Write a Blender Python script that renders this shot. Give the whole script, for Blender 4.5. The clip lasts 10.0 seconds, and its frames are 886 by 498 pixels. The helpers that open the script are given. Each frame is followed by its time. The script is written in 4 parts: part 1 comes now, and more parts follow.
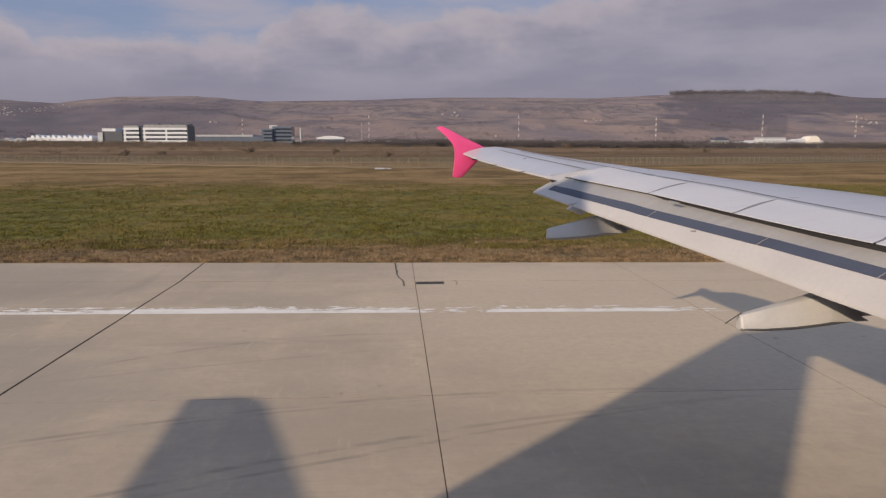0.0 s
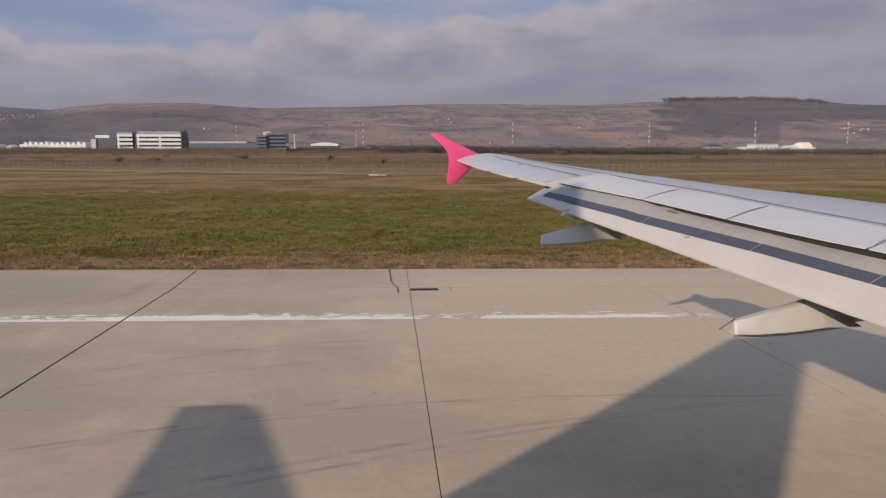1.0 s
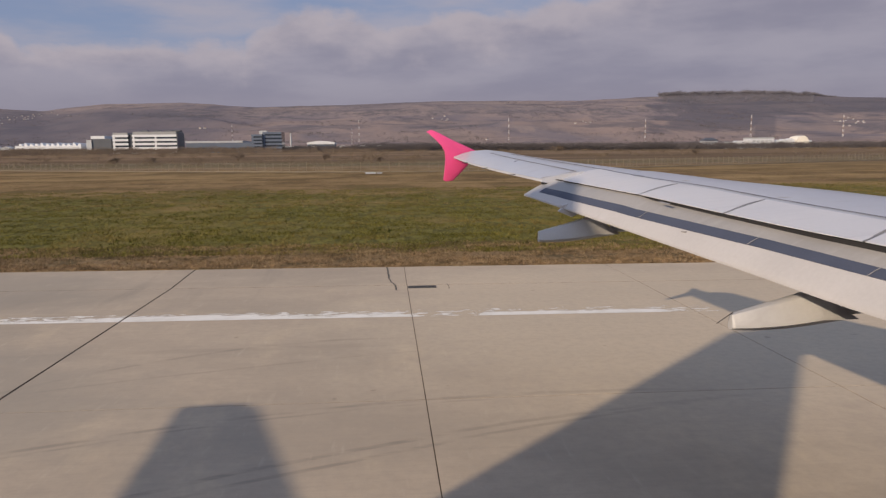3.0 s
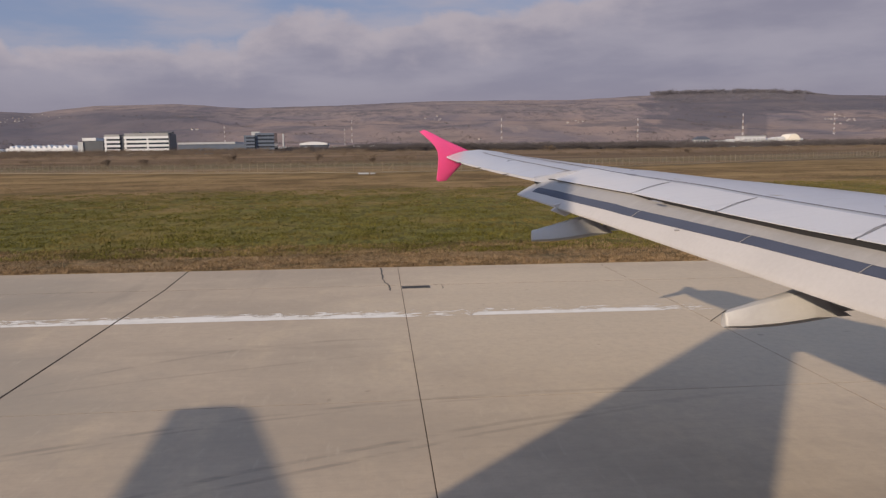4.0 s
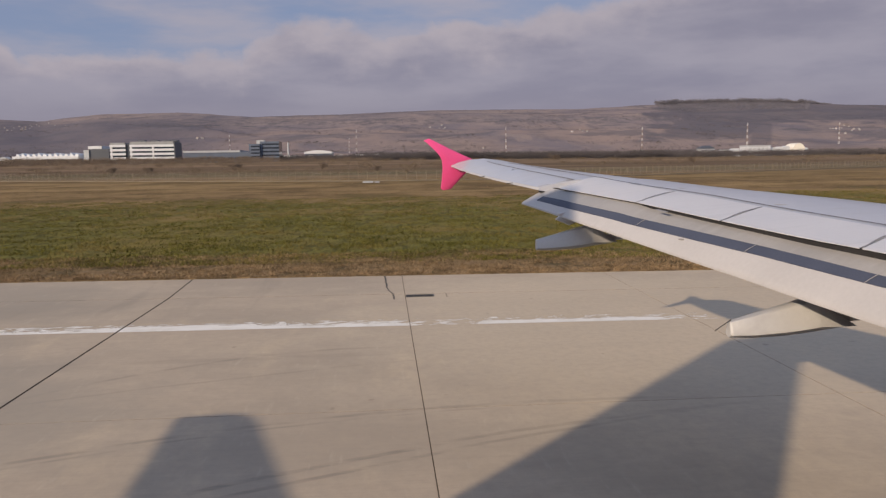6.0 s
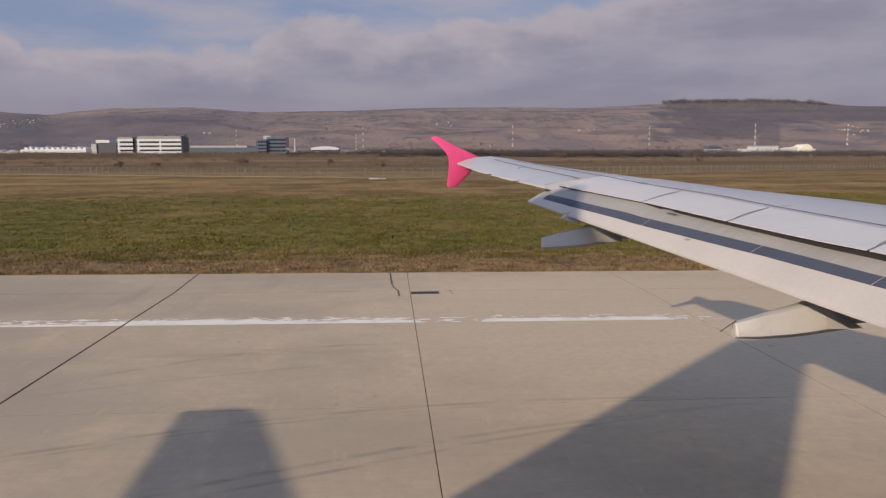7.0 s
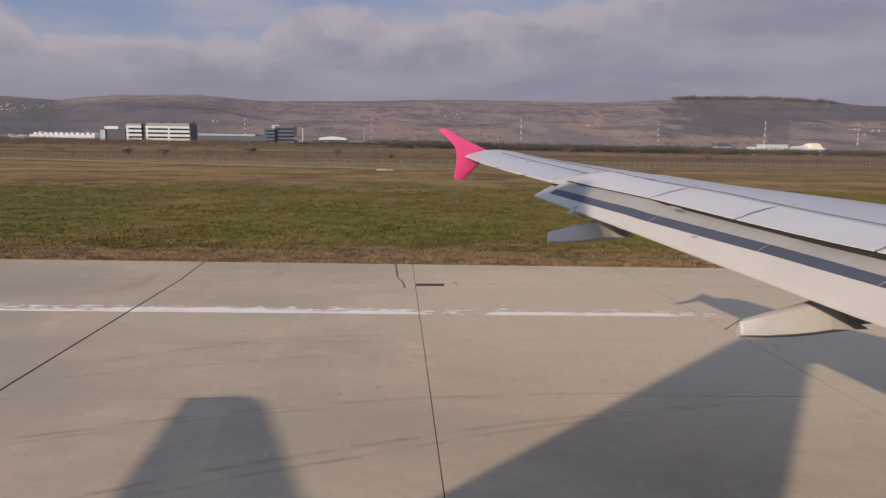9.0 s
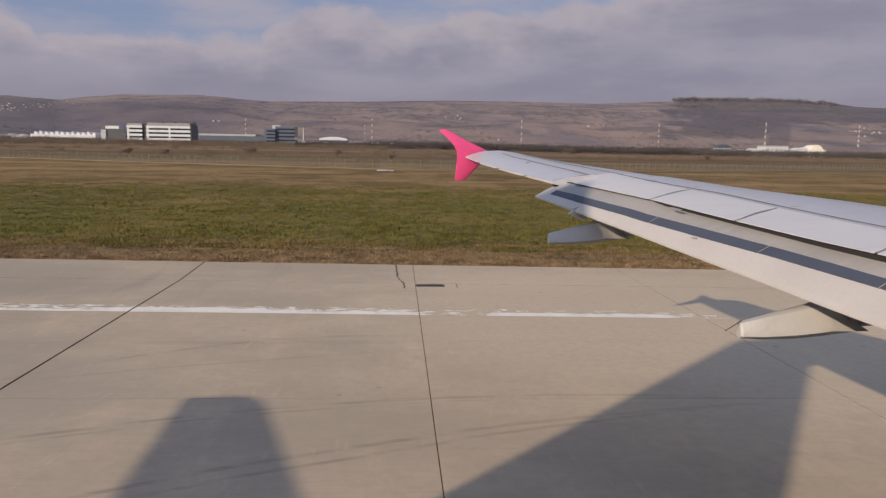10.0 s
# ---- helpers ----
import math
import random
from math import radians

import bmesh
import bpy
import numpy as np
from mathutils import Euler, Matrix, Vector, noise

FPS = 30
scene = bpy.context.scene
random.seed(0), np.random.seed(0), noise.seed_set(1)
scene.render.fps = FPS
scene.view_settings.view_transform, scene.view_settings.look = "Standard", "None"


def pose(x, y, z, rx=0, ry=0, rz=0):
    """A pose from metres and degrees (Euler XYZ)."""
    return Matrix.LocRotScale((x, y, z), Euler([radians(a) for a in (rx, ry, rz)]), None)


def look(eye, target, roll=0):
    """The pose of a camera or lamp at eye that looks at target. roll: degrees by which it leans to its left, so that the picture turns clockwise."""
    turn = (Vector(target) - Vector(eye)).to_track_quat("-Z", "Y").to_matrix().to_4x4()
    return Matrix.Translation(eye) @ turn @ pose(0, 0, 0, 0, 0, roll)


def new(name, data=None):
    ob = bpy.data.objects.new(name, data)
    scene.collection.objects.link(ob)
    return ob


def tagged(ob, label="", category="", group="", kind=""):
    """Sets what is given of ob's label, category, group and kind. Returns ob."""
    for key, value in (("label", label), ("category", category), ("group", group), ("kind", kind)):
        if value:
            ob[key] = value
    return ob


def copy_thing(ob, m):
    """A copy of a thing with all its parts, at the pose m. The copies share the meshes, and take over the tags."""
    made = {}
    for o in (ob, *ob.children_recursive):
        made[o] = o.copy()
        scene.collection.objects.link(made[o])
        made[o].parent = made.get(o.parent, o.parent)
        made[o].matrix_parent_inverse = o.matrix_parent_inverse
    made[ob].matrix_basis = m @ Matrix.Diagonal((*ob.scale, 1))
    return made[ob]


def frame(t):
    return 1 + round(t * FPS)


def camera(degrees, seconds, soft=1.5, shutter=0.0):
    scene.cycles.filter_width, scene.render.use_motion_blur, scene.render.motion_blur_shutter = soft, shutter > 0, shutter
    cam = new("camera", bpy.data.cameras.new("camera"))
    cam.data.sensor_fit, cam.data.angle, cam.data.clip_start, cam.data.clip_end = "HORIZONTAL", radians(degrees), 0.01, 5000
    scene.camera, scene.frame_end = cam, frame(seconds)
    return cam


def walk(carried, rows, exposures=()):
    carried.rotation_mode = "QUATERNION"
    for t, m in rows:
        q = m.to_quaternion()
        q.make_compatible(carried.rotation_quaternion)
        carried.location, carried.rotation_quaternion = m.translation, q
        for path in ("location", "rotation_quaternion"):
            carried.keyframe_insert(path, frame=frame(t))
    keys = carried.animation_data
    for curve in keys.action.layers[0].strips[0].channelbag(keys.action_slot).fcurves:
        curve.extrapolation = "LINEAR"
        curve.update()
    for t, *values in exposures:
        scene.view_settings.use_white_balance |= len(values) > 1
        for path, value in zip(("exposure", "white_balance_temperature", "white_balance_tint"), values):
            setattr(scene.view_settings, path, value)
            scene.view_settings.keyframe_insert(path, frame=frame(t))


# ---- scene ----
cam = camera(61.0, 10.0, soft=1.35)
EYE = (0.0, 0.0, 4.45)
ROWS = [
    (0.0, -3.67, -7.79, -0.08), (0.5, -4.20, -7.56, -0.21), (1.0, -4.11, -7.30, -0.06), (1.5, -4.13, -7.26, 0.08),
    (2.0, -4.22, -7.34, 0.42), (2.5, -4.24, -7.50, 0.45), (4.0, -4.92, -7.52, 0.88), (4.5, -5.08, -7.44, 0.90),
    (5.0, -5.09, -7.12, 0.82), (5.5, -4.77, -6.83, 0.95), (7.0, -4.10, -7.05, 0.19), (7.5, -3.80, -7.19, -0.20),
    (8.0, -3.54, -7.41, -0.55), (8.5, -3.51, -7.63, -0.75), (9.0, -3.51, -7.63, -0.87), (9.5, -3.56, -7.58, -1.09),
    (10.0, -3.47, -7.58, -1.03),
]
walk(cam, [(t, pose(*EYE, 90 + pitch, roll, yaw)) for t, yaw, pitch, roll in ROWS],
     exposures=[(0.0, -0.17, 6560, 10.5), (10.0, -0.17, 6560, 10.5)])

# ---- light: low winter sun from behind the tail, broken cloud bank over the hills ----
SUN = Vector((-1.82, -1.62, 1.0)).normalized()
sun_data = bpy.data.lights.new("sun", "SUN")
sun_data.energy, sun_data.angle, sun_data.color = 5.0, radians(0.6), (1.0, 0.812, 0.59)
sun_ob = new("sun", sun_data)
sun_ob.matrix_world = look(SUN * 60, (0, 0, 0))


class Nodes:
    """A short way to wire node trees."""

    def __init__(self, tree):
        self.tree = tree
        tree.nodes.clear()

    def add(self, kind, values=None, **props):
        n = self.tree.nodes.new(kind)
        for k, v in props.items():
            setattr(n, k, v)
        for k, v in (values or {}).items():
            self.put(n.inputs[k], v)
        return n

    def put(self, socket, v):
        if isinstance(v, bpy.types.NodeSocket):
            self.tree.links.new(v, socket)
        else:
            socket.default_value = v

    def math(self, op, a, b=0.0, c=0.0, clamp=False):
        n = self.add("ShaderNodeMath", operation=op, use_clamp=clamp)
        for s, v in zip(n.inputs, (a, b, c)):
            self.put(s, v)
        return n.outputs[0]

    def step(self, v, lo, hi, a=0.0, b=1.0):
        n = self.add("ShaderNodeMapRange", interpolation_type="SMOOTHSTEP")
        for s, x in zip(n.inputs, (v, lo, hi, a, b)):
            self.put(s, x)
        return n.outputs[0]

    def mix(self, f, a, b, blend="MIX"):
        n = self.add("ShaderNodeMix", data_type="RGBA", blend_type=blend)
        self.put(n.inputs[0], f)
        for s, v in ((n.inputs[6], a), (n.inputs[7], b)):
            self.put(s, v if isinstance(v, bpy.types.NodeSocket) else (*v, 1.0)[:4])
        return n.outputs[2]

    def noise(self, vec, scale, detail=4.0, rough=0.55, lac=2.0, distort=0.0):
        n = self.add("ShaderNodeTexNoise", {"Vector": vec, "Scale": scale, "Detail": detail, "Roughness": rough, "Lacunarity": lac, "Distortion": distort})
        return n.outputs[0]

    def scaled(self, vec, s, move=(0, 0, 0)):
        n = self.add("ShaderNodeMapping", {"Vector": vec, "Scale": s, "Location": move})
        return n.outputs[0]

    def ramp(self, v, stops):
        n = self.add("ShaderNodeValToRGB", {"Fac": v})
        els = n.color_ramp.elements
        while len(els) < len(stops):
            els.new(0.5)
        for e, (p, c) in zip(els, stops):
            e.position, e.color = p, (*c, 1.0)[:4] if not isinstance(c, float) else (c, c, c, 1.0)
        return n.outputs[0]


def build_world():
    world = bpy.data.worlds.new("sky")
    scene.world = world
    world.use_nodes = True
    g = Nodes(world.node_tree)
    sky = g.add("ShaderNodeTexSky", sky_type="NISHITA", sun_disc=False, sun_elevation=math.asin(SUN.z),
                sun_rotation=math.atan2(SUN.x, SUN.y) % (2 * math.pi), air_density=1.0, dust_density=0.6, ozone_density=1.6)
    blue = g.add("ShaderNodeVectorMath", {0: sky.outputs[0]}, operation="SCALE")
    blue.inputs[3].default_value = 0.26
    co = g.add("ShaderNodeTexCoord").outputs["Generated"]
    xyz = g.add("ShaderNodeSeparateXYZ", {0: co})
    az = g.math("ARCTAN2", xyz.outputs[0], xyz.outputs[1])
    el = g.math("ARCSINE", xyz.outputs[2])
    deg_el = g.math("MULTIPLY", el, 57.2958)
    deg_az = g.math("MULTIPLY", az, 57.2958)
    plane = g.add("ShaderNodeCombineXYZ", {0: g.math("MULTIPLY", az, 1.0), 1: g.math("MULTIPLY", el, 1.9), 2: 0.37}).outputs[0]
    warp = g.noise(plane, 9.0, 5.0, 0.55)
    # a bank of heaped cloud: overlapping heads of azimuth, height and size in degrees over a flat layer
    top = 5.6
    for a, e, r in ((-29.0, 5.6, 4.0), (-22.5, 3.4, 3.2), (-15.8, 4.4, 3.4), (-11.2, 5.2, 3.1), (-5.6, 6.6, 3.6), (-2.2, 6.4, 3.6), (2.2, 6.2, 3.5),
                    (5.2, 6.7, 3.5), (9.6, 6.2, 3.6), (14.2, 6.9, 3.9), (18.6, 7.1, 4.6), (26.0, 7.5, 6.5), (34.0, 7.0, 7.0)):
        da = g.math("SUBTRACT", deg_az, a)
        rim = g.math("SQRT", g.math("MAXIMUM", 0.0, g.math("SUBTRACT", r * r, g.math("MULTIPLY", g.math("MULTIPLY", da, da), 0.55))))
        top = g.math("MAXIMUM", top, g.math("ADD", rim, e))
    depth = g.math("SUBTRACT", top, deg_el)
    depth = g.math("ADD", depth, g.math("MULTIPLY", g.math("SUBTRACT", warp, 0.5), 2.8))
    depth = g.math("ADD", depth, g.math("MULTIPLY", g.math("SUBTRACT", g.noise(plane, 26.0, 6.0, 0.6), 0.5), 1.6))
    mask = g.step(depth, -0.5, 0.9)
    # scattered cloud higher up and round the rest of the sky
    dome = g.scaled(co, (2.2, 2.2, 4.5))
    high = g.noise(dome, 1.6, 6.0, 0.6)
    mask = g.math("MAXIMUM", mask, g.math("MULTIPLY", g.step(high, 0.56, 0.72), g.step(deg_el, 13.0, 24.0)))
    veil = g.math("MULTIPLY", g.step(g.noise(g.scaled(plane, (1, 2.2, 1)), 5.0, 5.0), 0.30, 0.68), 0.7)
    mask = g.math("MAXIMUM", mask, veil)
    lit = g.step(g.math("ADD", depth, g.math("MULTIPLY", g.math("SUBTRACT", g.noise(plane, 14.0, 5.0, 0.55), 0.5), 6.0)), 0.0, 3.8)
    streak = g.noise(g.scaled(plane, (1.0, 2.0, 1), (3, 1, 0)), 5.0, 6.0, 0.55)
    shade = g.mix(g.step(streak, 0.32, 0.68), (0.290, 0.282, 0.368), (0.380, 0.362, 0.440))
    tone = g.mix(lit, (0.478, 0.436, 0.490), shade)
    low = g.step(deg_el, 1.5, 6.0)
    tone = g.mix(low, (0.302, 0.284, 0.354), tone)
    haze = g.math("MULTIPLY", g.step(deg_el, 30.0, 12.0, 0.0, 0.92), g.step(xyz.outputs[1], -0.2, 0.4))
    clear = g.mix(haze, blue.outputs[0], (0.222, 0.268, 0.425))
    full = g.mix(mask, clear, tone)
    below = g.step(deg_el, -1.0, 0.0)
    full = g.mix(below, (0.10, 0.09, 0.08), full)
    bg = g.add("ShaderNodeBackground", {"Color": full, "Strength": 1.0})
    g.add("ShaderNodeOutputWorld", {"Surface": bg.outputs[0]})


build_world()


# ---- materials ----
def surface(name, color, rough=0.6, spread=0.12, scale=3.0, metal=0.0, bump=0.0, fine=60.0, coat=0.0, build=None, spec=0.5):
    """A procedural material with variation at two scales; build may replace the colour."""
    m = bpy.data.materials.new(name)
    m.use_nodes = True
    g = Nodes(m.node_tree)
    co = g.add("ShaderNodeNewGeometry").outputs["Position"]
    big, small = g.noise(co, scale, 4.0), g.noise(co, fine, 3.0)
    tint = g.math("ADD", g.math("MULTIPLY", big, 0.65), g.math("MULTIPLY", small, 0.35))
    dark, light = [c * (1 - spread) for c in color], [min(1, c * (1 + spread)) for c in color]
    col = g.mix(g.step(tint, 0.3, 0.7), dark, light)
    if build:
        col = build(g, co, col)
    bsdf = g.add("ShaderNodeBsdfPrincipled", {"Base Color": col, "Metallic": metal, "Specular IOR Level": spec})
    g.put(bsdf.inputs["Roughness"], g.step(big, 0.2, 0.8, max(0.02, rough - 0.07), min(1.0, rough + 0.07)))
    if coat:
        bsdf.inputs["Coat Weight"].default_value = coat
    if bump:
        b = g.add("ShaderNodeBump", {"Height": tint, "Strength": 0.6, "Distance": bump})
        g.put(bsdf.inputs["Normal"], b.outputs[0])
    g.add("ShaderNodeOutputMaterial", {"Surface": bsdf.outputs[0]})
    return m


def concrete_look(g, co, col):
    """Stains, wheel marks, broad tone patches and slab-to-slab tone on sun-bleached concrete."""
    rnd = g.add("ShaderNodeObjectInfo").outputs["Random"]
    col = g.mix(g.math("MULTIPLY", rnd, 0.5), col, (0.385, 0.315, 0.24))
    cloud = g.noise(g.scaled(co, (0.11, 0.20, 1), (1.3, 0, 0)), 1.0, 7.0, 0.62)
    col = g.mix(g.step(cloud, 0.38, 0.62, 0.0, 0.65), col, (0.31, 0.26, 0.205))
    pale = g.noise(g.scaled(co, (0.5, 0.22, 1), (7, 3, 0)), 1.0, 5.0, 0.65)
    col = g.mix(g.step(pale, 0.54, 0.72, 0.0, 0.45), col, (0.52, 0.415, 0.29))
    brush = g.noise(g.scaled(co, (1.2, 14, 1)), 1.0, 3.0, 0.6)
    col = g.mix(g.step(brush, 0.45, 0.75, 0.0, 0.22), col, (0.27, 0.24, 0.205))
    xyz = g.add("ShaderNodeSeparateXYZ", {0: co})
    wob = g.math("MULTIPLY", g.math("SUBTRACT", g.noise(co, 0.35, 2.0), 0.5), 0.25)
    patchy = g.step(g.noise(g.scaled(co, (0.5, 2, 1)), 1.2, 4.0, 0.65), 0.35, 0.62)
    for y0, slope, bend, w, amount, end in ((12.94, 0.159, -0.0228, 0.10, 0.45, 7.0), (12.72, 0.159, -0.0228, 0.06, 0.33, 4.0), (11.07, 0.369, -0.0178, 0.10, 0.48, 8.0),
                                            (10.70, 0.396, -0.0129, 0.09, 0.45, 7.0), (17.59, -0.049, -0.070, 0.12, 0.35, 1.5), (16.2, 0.22, -0.012, 0.08, 0.24, 2.0), (17.0, 0.02, 0.0, 0.25, 0.15, 9.0)):
        x = xyz.outputs[0]
        line = g.math("ADD", g.math("ADD", y0, g.math("MULTIPLY", x, slope)), g.math("MULTIPLY", g.math("MULTIPLY", x, x), bend))
        d = g.math("ABSOLUTE", g.math("SUBTRACT", g.math("ADD", xyz.outputs[1], wob), line))
        f = g.math("MULTIPLY", g.math("MULTIPLY", g.step(d, w, w * 0.3), patchy), g.step(x, end, end - 3.0, 0.0, amount))
        col = g.mix(f, col, (0.13, 0.12, 0.11))
    # broad ragged patches: two greyer on the left, one paler on the right
    ragged = g.math("MULTIPLY", g.math("SUBTRACT", g.noise(co, 0.4, 5.0, 0.65), 0.5), 9.0)
    for px, py, reach, amount, tone in ((-15.0, 24.5, 8.0, 0.5, (0.25, 0.225, 0.19)), (-9.0, 13.5, 5.5, 0.6, (0.29, 0.255, 0.21)), (7.5, 20.0, 12.0, 0.6, (0.52, 0.43, 0.32))):
        away = g.add("ShaderNodeVectorMath", {0: co, 1: (px, py, 0.0)}, operation="DISTANCE").outputs["Value"]
        col = g.mix(g.step(g.math("ADD", away, ragged), reach, reach * 0.45, 0.0, amount), col, tone)
    runoff = g.noise(g.scaled(co, (0.75, 0.09, 1), (2, 0, 0)), 1.0, 5.0, 0.6)
    col = g.mix(g.math("MULTIPLY", g.step(runoff, 0.52, 0.66, 0.0, 0.42), g.math("MULTIPLY", g.step(xyz.outputs[1], 20.6, 24.0), g.step(xyz.outputs[0], -1.0, -6.0))), col, (0.235, 0.205, 0.170))
    spots = g.noise(co, 2.3, 2.0, 0.4)
    scuff = g.noise(g.scaled(co, (5.0, 0.7, 1), (4, 8, 0)), 1.0, 4.0, 0.65)
    col = g.mix(g.step(scuff, 0.58, 0.75, 0.0, 0.28), col, (0.52, 0.44, 0.34))
    mottle = g.noise(co, 5.0, 6.0, 0.75)
    col = g.mix(g.step(mottle, 0.40, 0.66, 0.0, 0.20), col, (0.26, 0.225, 0.19))
    return g.mix(g.step(spots, 0.74, 0.80, 0.0, 0.35), col, (0.12, 0.10, 0.085))


def land_look(g, co, col):
    """Dry verge, winter grass, brown meadow, then hillside plots and scrub in haze-tinted tones."""
    xyz = g.add("ShaderNodeSeparateXYZ", {0: co})
    x, y, z = xyz.outputs
    n1 = g.noise(g.scaled(co, (0.10, 0.06, 1)), 1.0, 7.0, 0.66)
    n2 = g.noise(g.scaled(co, (1.5, 0.42, 1)), 1.0, 8.0, 0.86)
    n3 = g.noise(g.scaled(co, (6.0, 1.8, 1)), 1.0, 5.0, 0.75)
    green = g.mix(g.step(n2, 0.40, 0.58), (0.054, 0.052, 0.014), (0.158, 0.140, 0.038))
    green = g.mix(g.step(n1, 0.46, 0.64, 0.0, 0.7), green, (0.21, 0.150, 0.052))
    green = g.mix(g.step(n3, 0.47, 0.66, 0.0, 0.55), green, (0.045, 0.042, 0.010))
    dry = g.mix(g.step(n3, 0.3, 0.7), (0.10, 0.068, 0.034), (0.27, 0.185, 0.10))
    dry = g.mix(g.step(n1, 0.50, 0.66, 0.0, 0.8), dry, (0.055, 0.045, 0.024))
    tan = g.mix(g.step(n1, 0.40, 0.58), (0.134, 0.086, 0.038), (0.246, 0.162, 0.076))
    tan = g.mix(g.step(n2, 0.42, 0.72, 0.0, 0.5), tan, (0.10, 0.088, 0.030))
    strata = g.noise(g.scaled(co, (0.010, 0.075, 1), (2, 5, 0)), 1.0, 6.0, 0.62, distort=0.4)
    tan = g.mix(g.step(strata, 0.52, 0.63, 0.0, 0.55), tan, (0.096, 0.062, 0.034))
    tan = g.mix(g.step(strata, 0.45, 0.36, 0.0, 0.7), tan, (0.29, 0.20, 0.096))
    near = g.math("MULTIPLY", g.math("MINIMUM", g.math("MAXIMUM", x, -40.0), 40.0), 0.047)
    yy = g.math("ADD", g.math("ADD", y, near), g.math("MULTIPLY", g.math("SUBTRACT", n1, 0.5), 9.0))
    c = g.mix(g.step(yy, 32.2, 35.4), dry, green)
    weeds = g.noise(g.scaled(co, (0.35, 0.28, 1), (1, 4, 0)), 1.0, 5.0, 0.7)
    c = g.mix(g.math("MULTIPLY", g.step(weeds, 0.52, 0.62, 0.0, 0.65), g.step(yy, 38.0, 33.0)), c, (0.040, 0.036, 0.016))
    yf = g.math("ADD", y, g.math("MULTIPLY", g.math("SUBTRACT", n1, 0.5), 95.0))
    c = g.mix(g.step(yf, 62.0, 96.0), c, tan)
    # far field
    band = g.noise(g.scaled(co, (0.004, 0.03, 1)), 1.0, 4.0, 0.6)
    field = g.mix(g.step(band, 0.4, 0.62), (0.118, 0.080, 0.048), (0.215, 0.148, 0.092))
    c = g.mix(g.step(y, 172.0, 230.0), c, field)
    ditch = g.math("MULTIPLY", g.step(y, 205.0, 225.0), g.step(g.math("ADD", y, g.math("MULTIPLY", g.math("SUBTRACT", n1, 0.5), 60.0)), 300.0, 255.0))
    c = g.mix(g.math("MULTIPLY", ditch, 0.6), c, (0.098, 0.082, 0.036))
    # hillside: mauve greys with the distance haze mixed into the base colours
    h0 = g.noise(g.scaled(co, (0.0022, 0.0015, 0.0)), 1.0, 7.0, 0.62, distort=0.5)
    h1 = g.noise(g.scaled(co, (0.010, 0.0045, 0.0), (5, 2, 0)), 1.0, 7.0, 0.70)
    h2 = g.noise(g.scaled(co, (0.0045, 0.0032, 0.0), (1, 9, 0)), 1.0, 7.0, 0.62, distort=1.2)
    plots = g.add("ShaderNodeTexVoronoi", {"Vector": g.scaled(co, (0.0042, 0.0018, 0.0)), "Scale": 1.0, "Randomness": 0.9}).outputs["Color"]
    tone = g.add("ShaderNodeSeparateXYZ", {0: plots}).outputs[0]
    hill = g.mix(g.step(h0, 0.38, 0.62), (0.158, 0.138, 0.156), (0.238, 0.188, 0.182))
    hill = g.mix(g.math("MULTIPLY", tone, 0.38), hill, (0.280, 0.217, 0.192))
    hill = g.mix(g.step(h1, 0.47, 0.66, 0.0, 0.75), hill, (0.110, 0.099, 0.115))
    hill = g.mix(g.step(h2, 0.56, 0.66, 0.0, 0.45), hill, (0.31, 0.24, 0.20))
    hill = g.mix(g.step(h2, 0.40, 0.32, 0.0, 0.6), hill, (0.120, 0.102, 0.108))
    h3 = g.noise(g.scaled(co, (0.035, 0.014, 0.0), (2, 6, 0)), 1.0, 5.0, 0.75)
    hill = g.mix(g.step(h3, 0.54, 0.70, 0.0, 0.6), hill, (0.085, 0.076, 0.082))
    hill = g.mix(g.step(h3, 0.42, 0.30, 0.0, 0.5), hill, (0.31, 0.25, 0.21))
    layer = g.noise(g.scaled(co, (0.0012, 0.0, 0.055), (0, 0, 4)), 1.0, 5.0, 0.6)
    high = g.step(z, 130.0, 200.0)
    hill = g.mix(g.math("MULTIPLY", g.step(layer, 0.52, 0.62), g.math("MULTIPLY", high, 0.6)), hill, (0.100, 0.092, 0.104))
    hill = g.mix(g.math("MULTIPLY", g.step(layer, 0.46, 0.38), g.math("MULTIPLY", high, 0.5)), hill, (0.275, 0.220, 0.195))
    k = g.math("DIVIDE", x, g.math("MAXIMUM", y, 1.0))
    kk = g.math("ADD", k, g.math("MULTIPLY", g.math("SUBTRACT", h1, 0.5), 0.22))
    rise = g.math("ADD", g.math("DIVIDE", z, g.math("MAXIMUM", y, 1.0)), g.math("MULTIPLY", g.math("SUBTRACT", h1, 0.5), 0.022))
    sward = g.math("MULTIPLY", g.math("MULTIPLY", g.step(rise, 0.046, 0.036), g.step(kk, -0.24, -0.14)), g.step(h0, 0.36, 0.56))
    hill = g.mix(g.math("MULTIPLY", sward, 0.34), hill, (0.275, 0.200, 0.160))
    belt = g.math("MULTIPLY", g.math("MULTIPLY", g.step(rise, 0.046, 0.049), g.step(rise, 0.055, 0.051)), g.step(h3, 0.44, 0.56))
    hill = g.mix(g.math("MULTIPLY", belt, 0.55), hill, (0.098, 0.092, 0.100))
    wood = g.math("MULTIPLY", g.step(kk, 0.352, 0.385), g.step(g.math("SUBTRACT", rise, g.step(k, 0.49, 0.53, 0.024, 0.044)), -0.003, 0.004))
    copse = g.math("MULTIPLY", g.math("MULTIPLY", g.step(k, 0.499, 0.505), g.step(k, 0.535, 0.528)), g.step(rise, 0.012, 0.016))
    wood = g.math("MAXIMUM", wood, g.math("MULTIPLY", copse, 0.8))
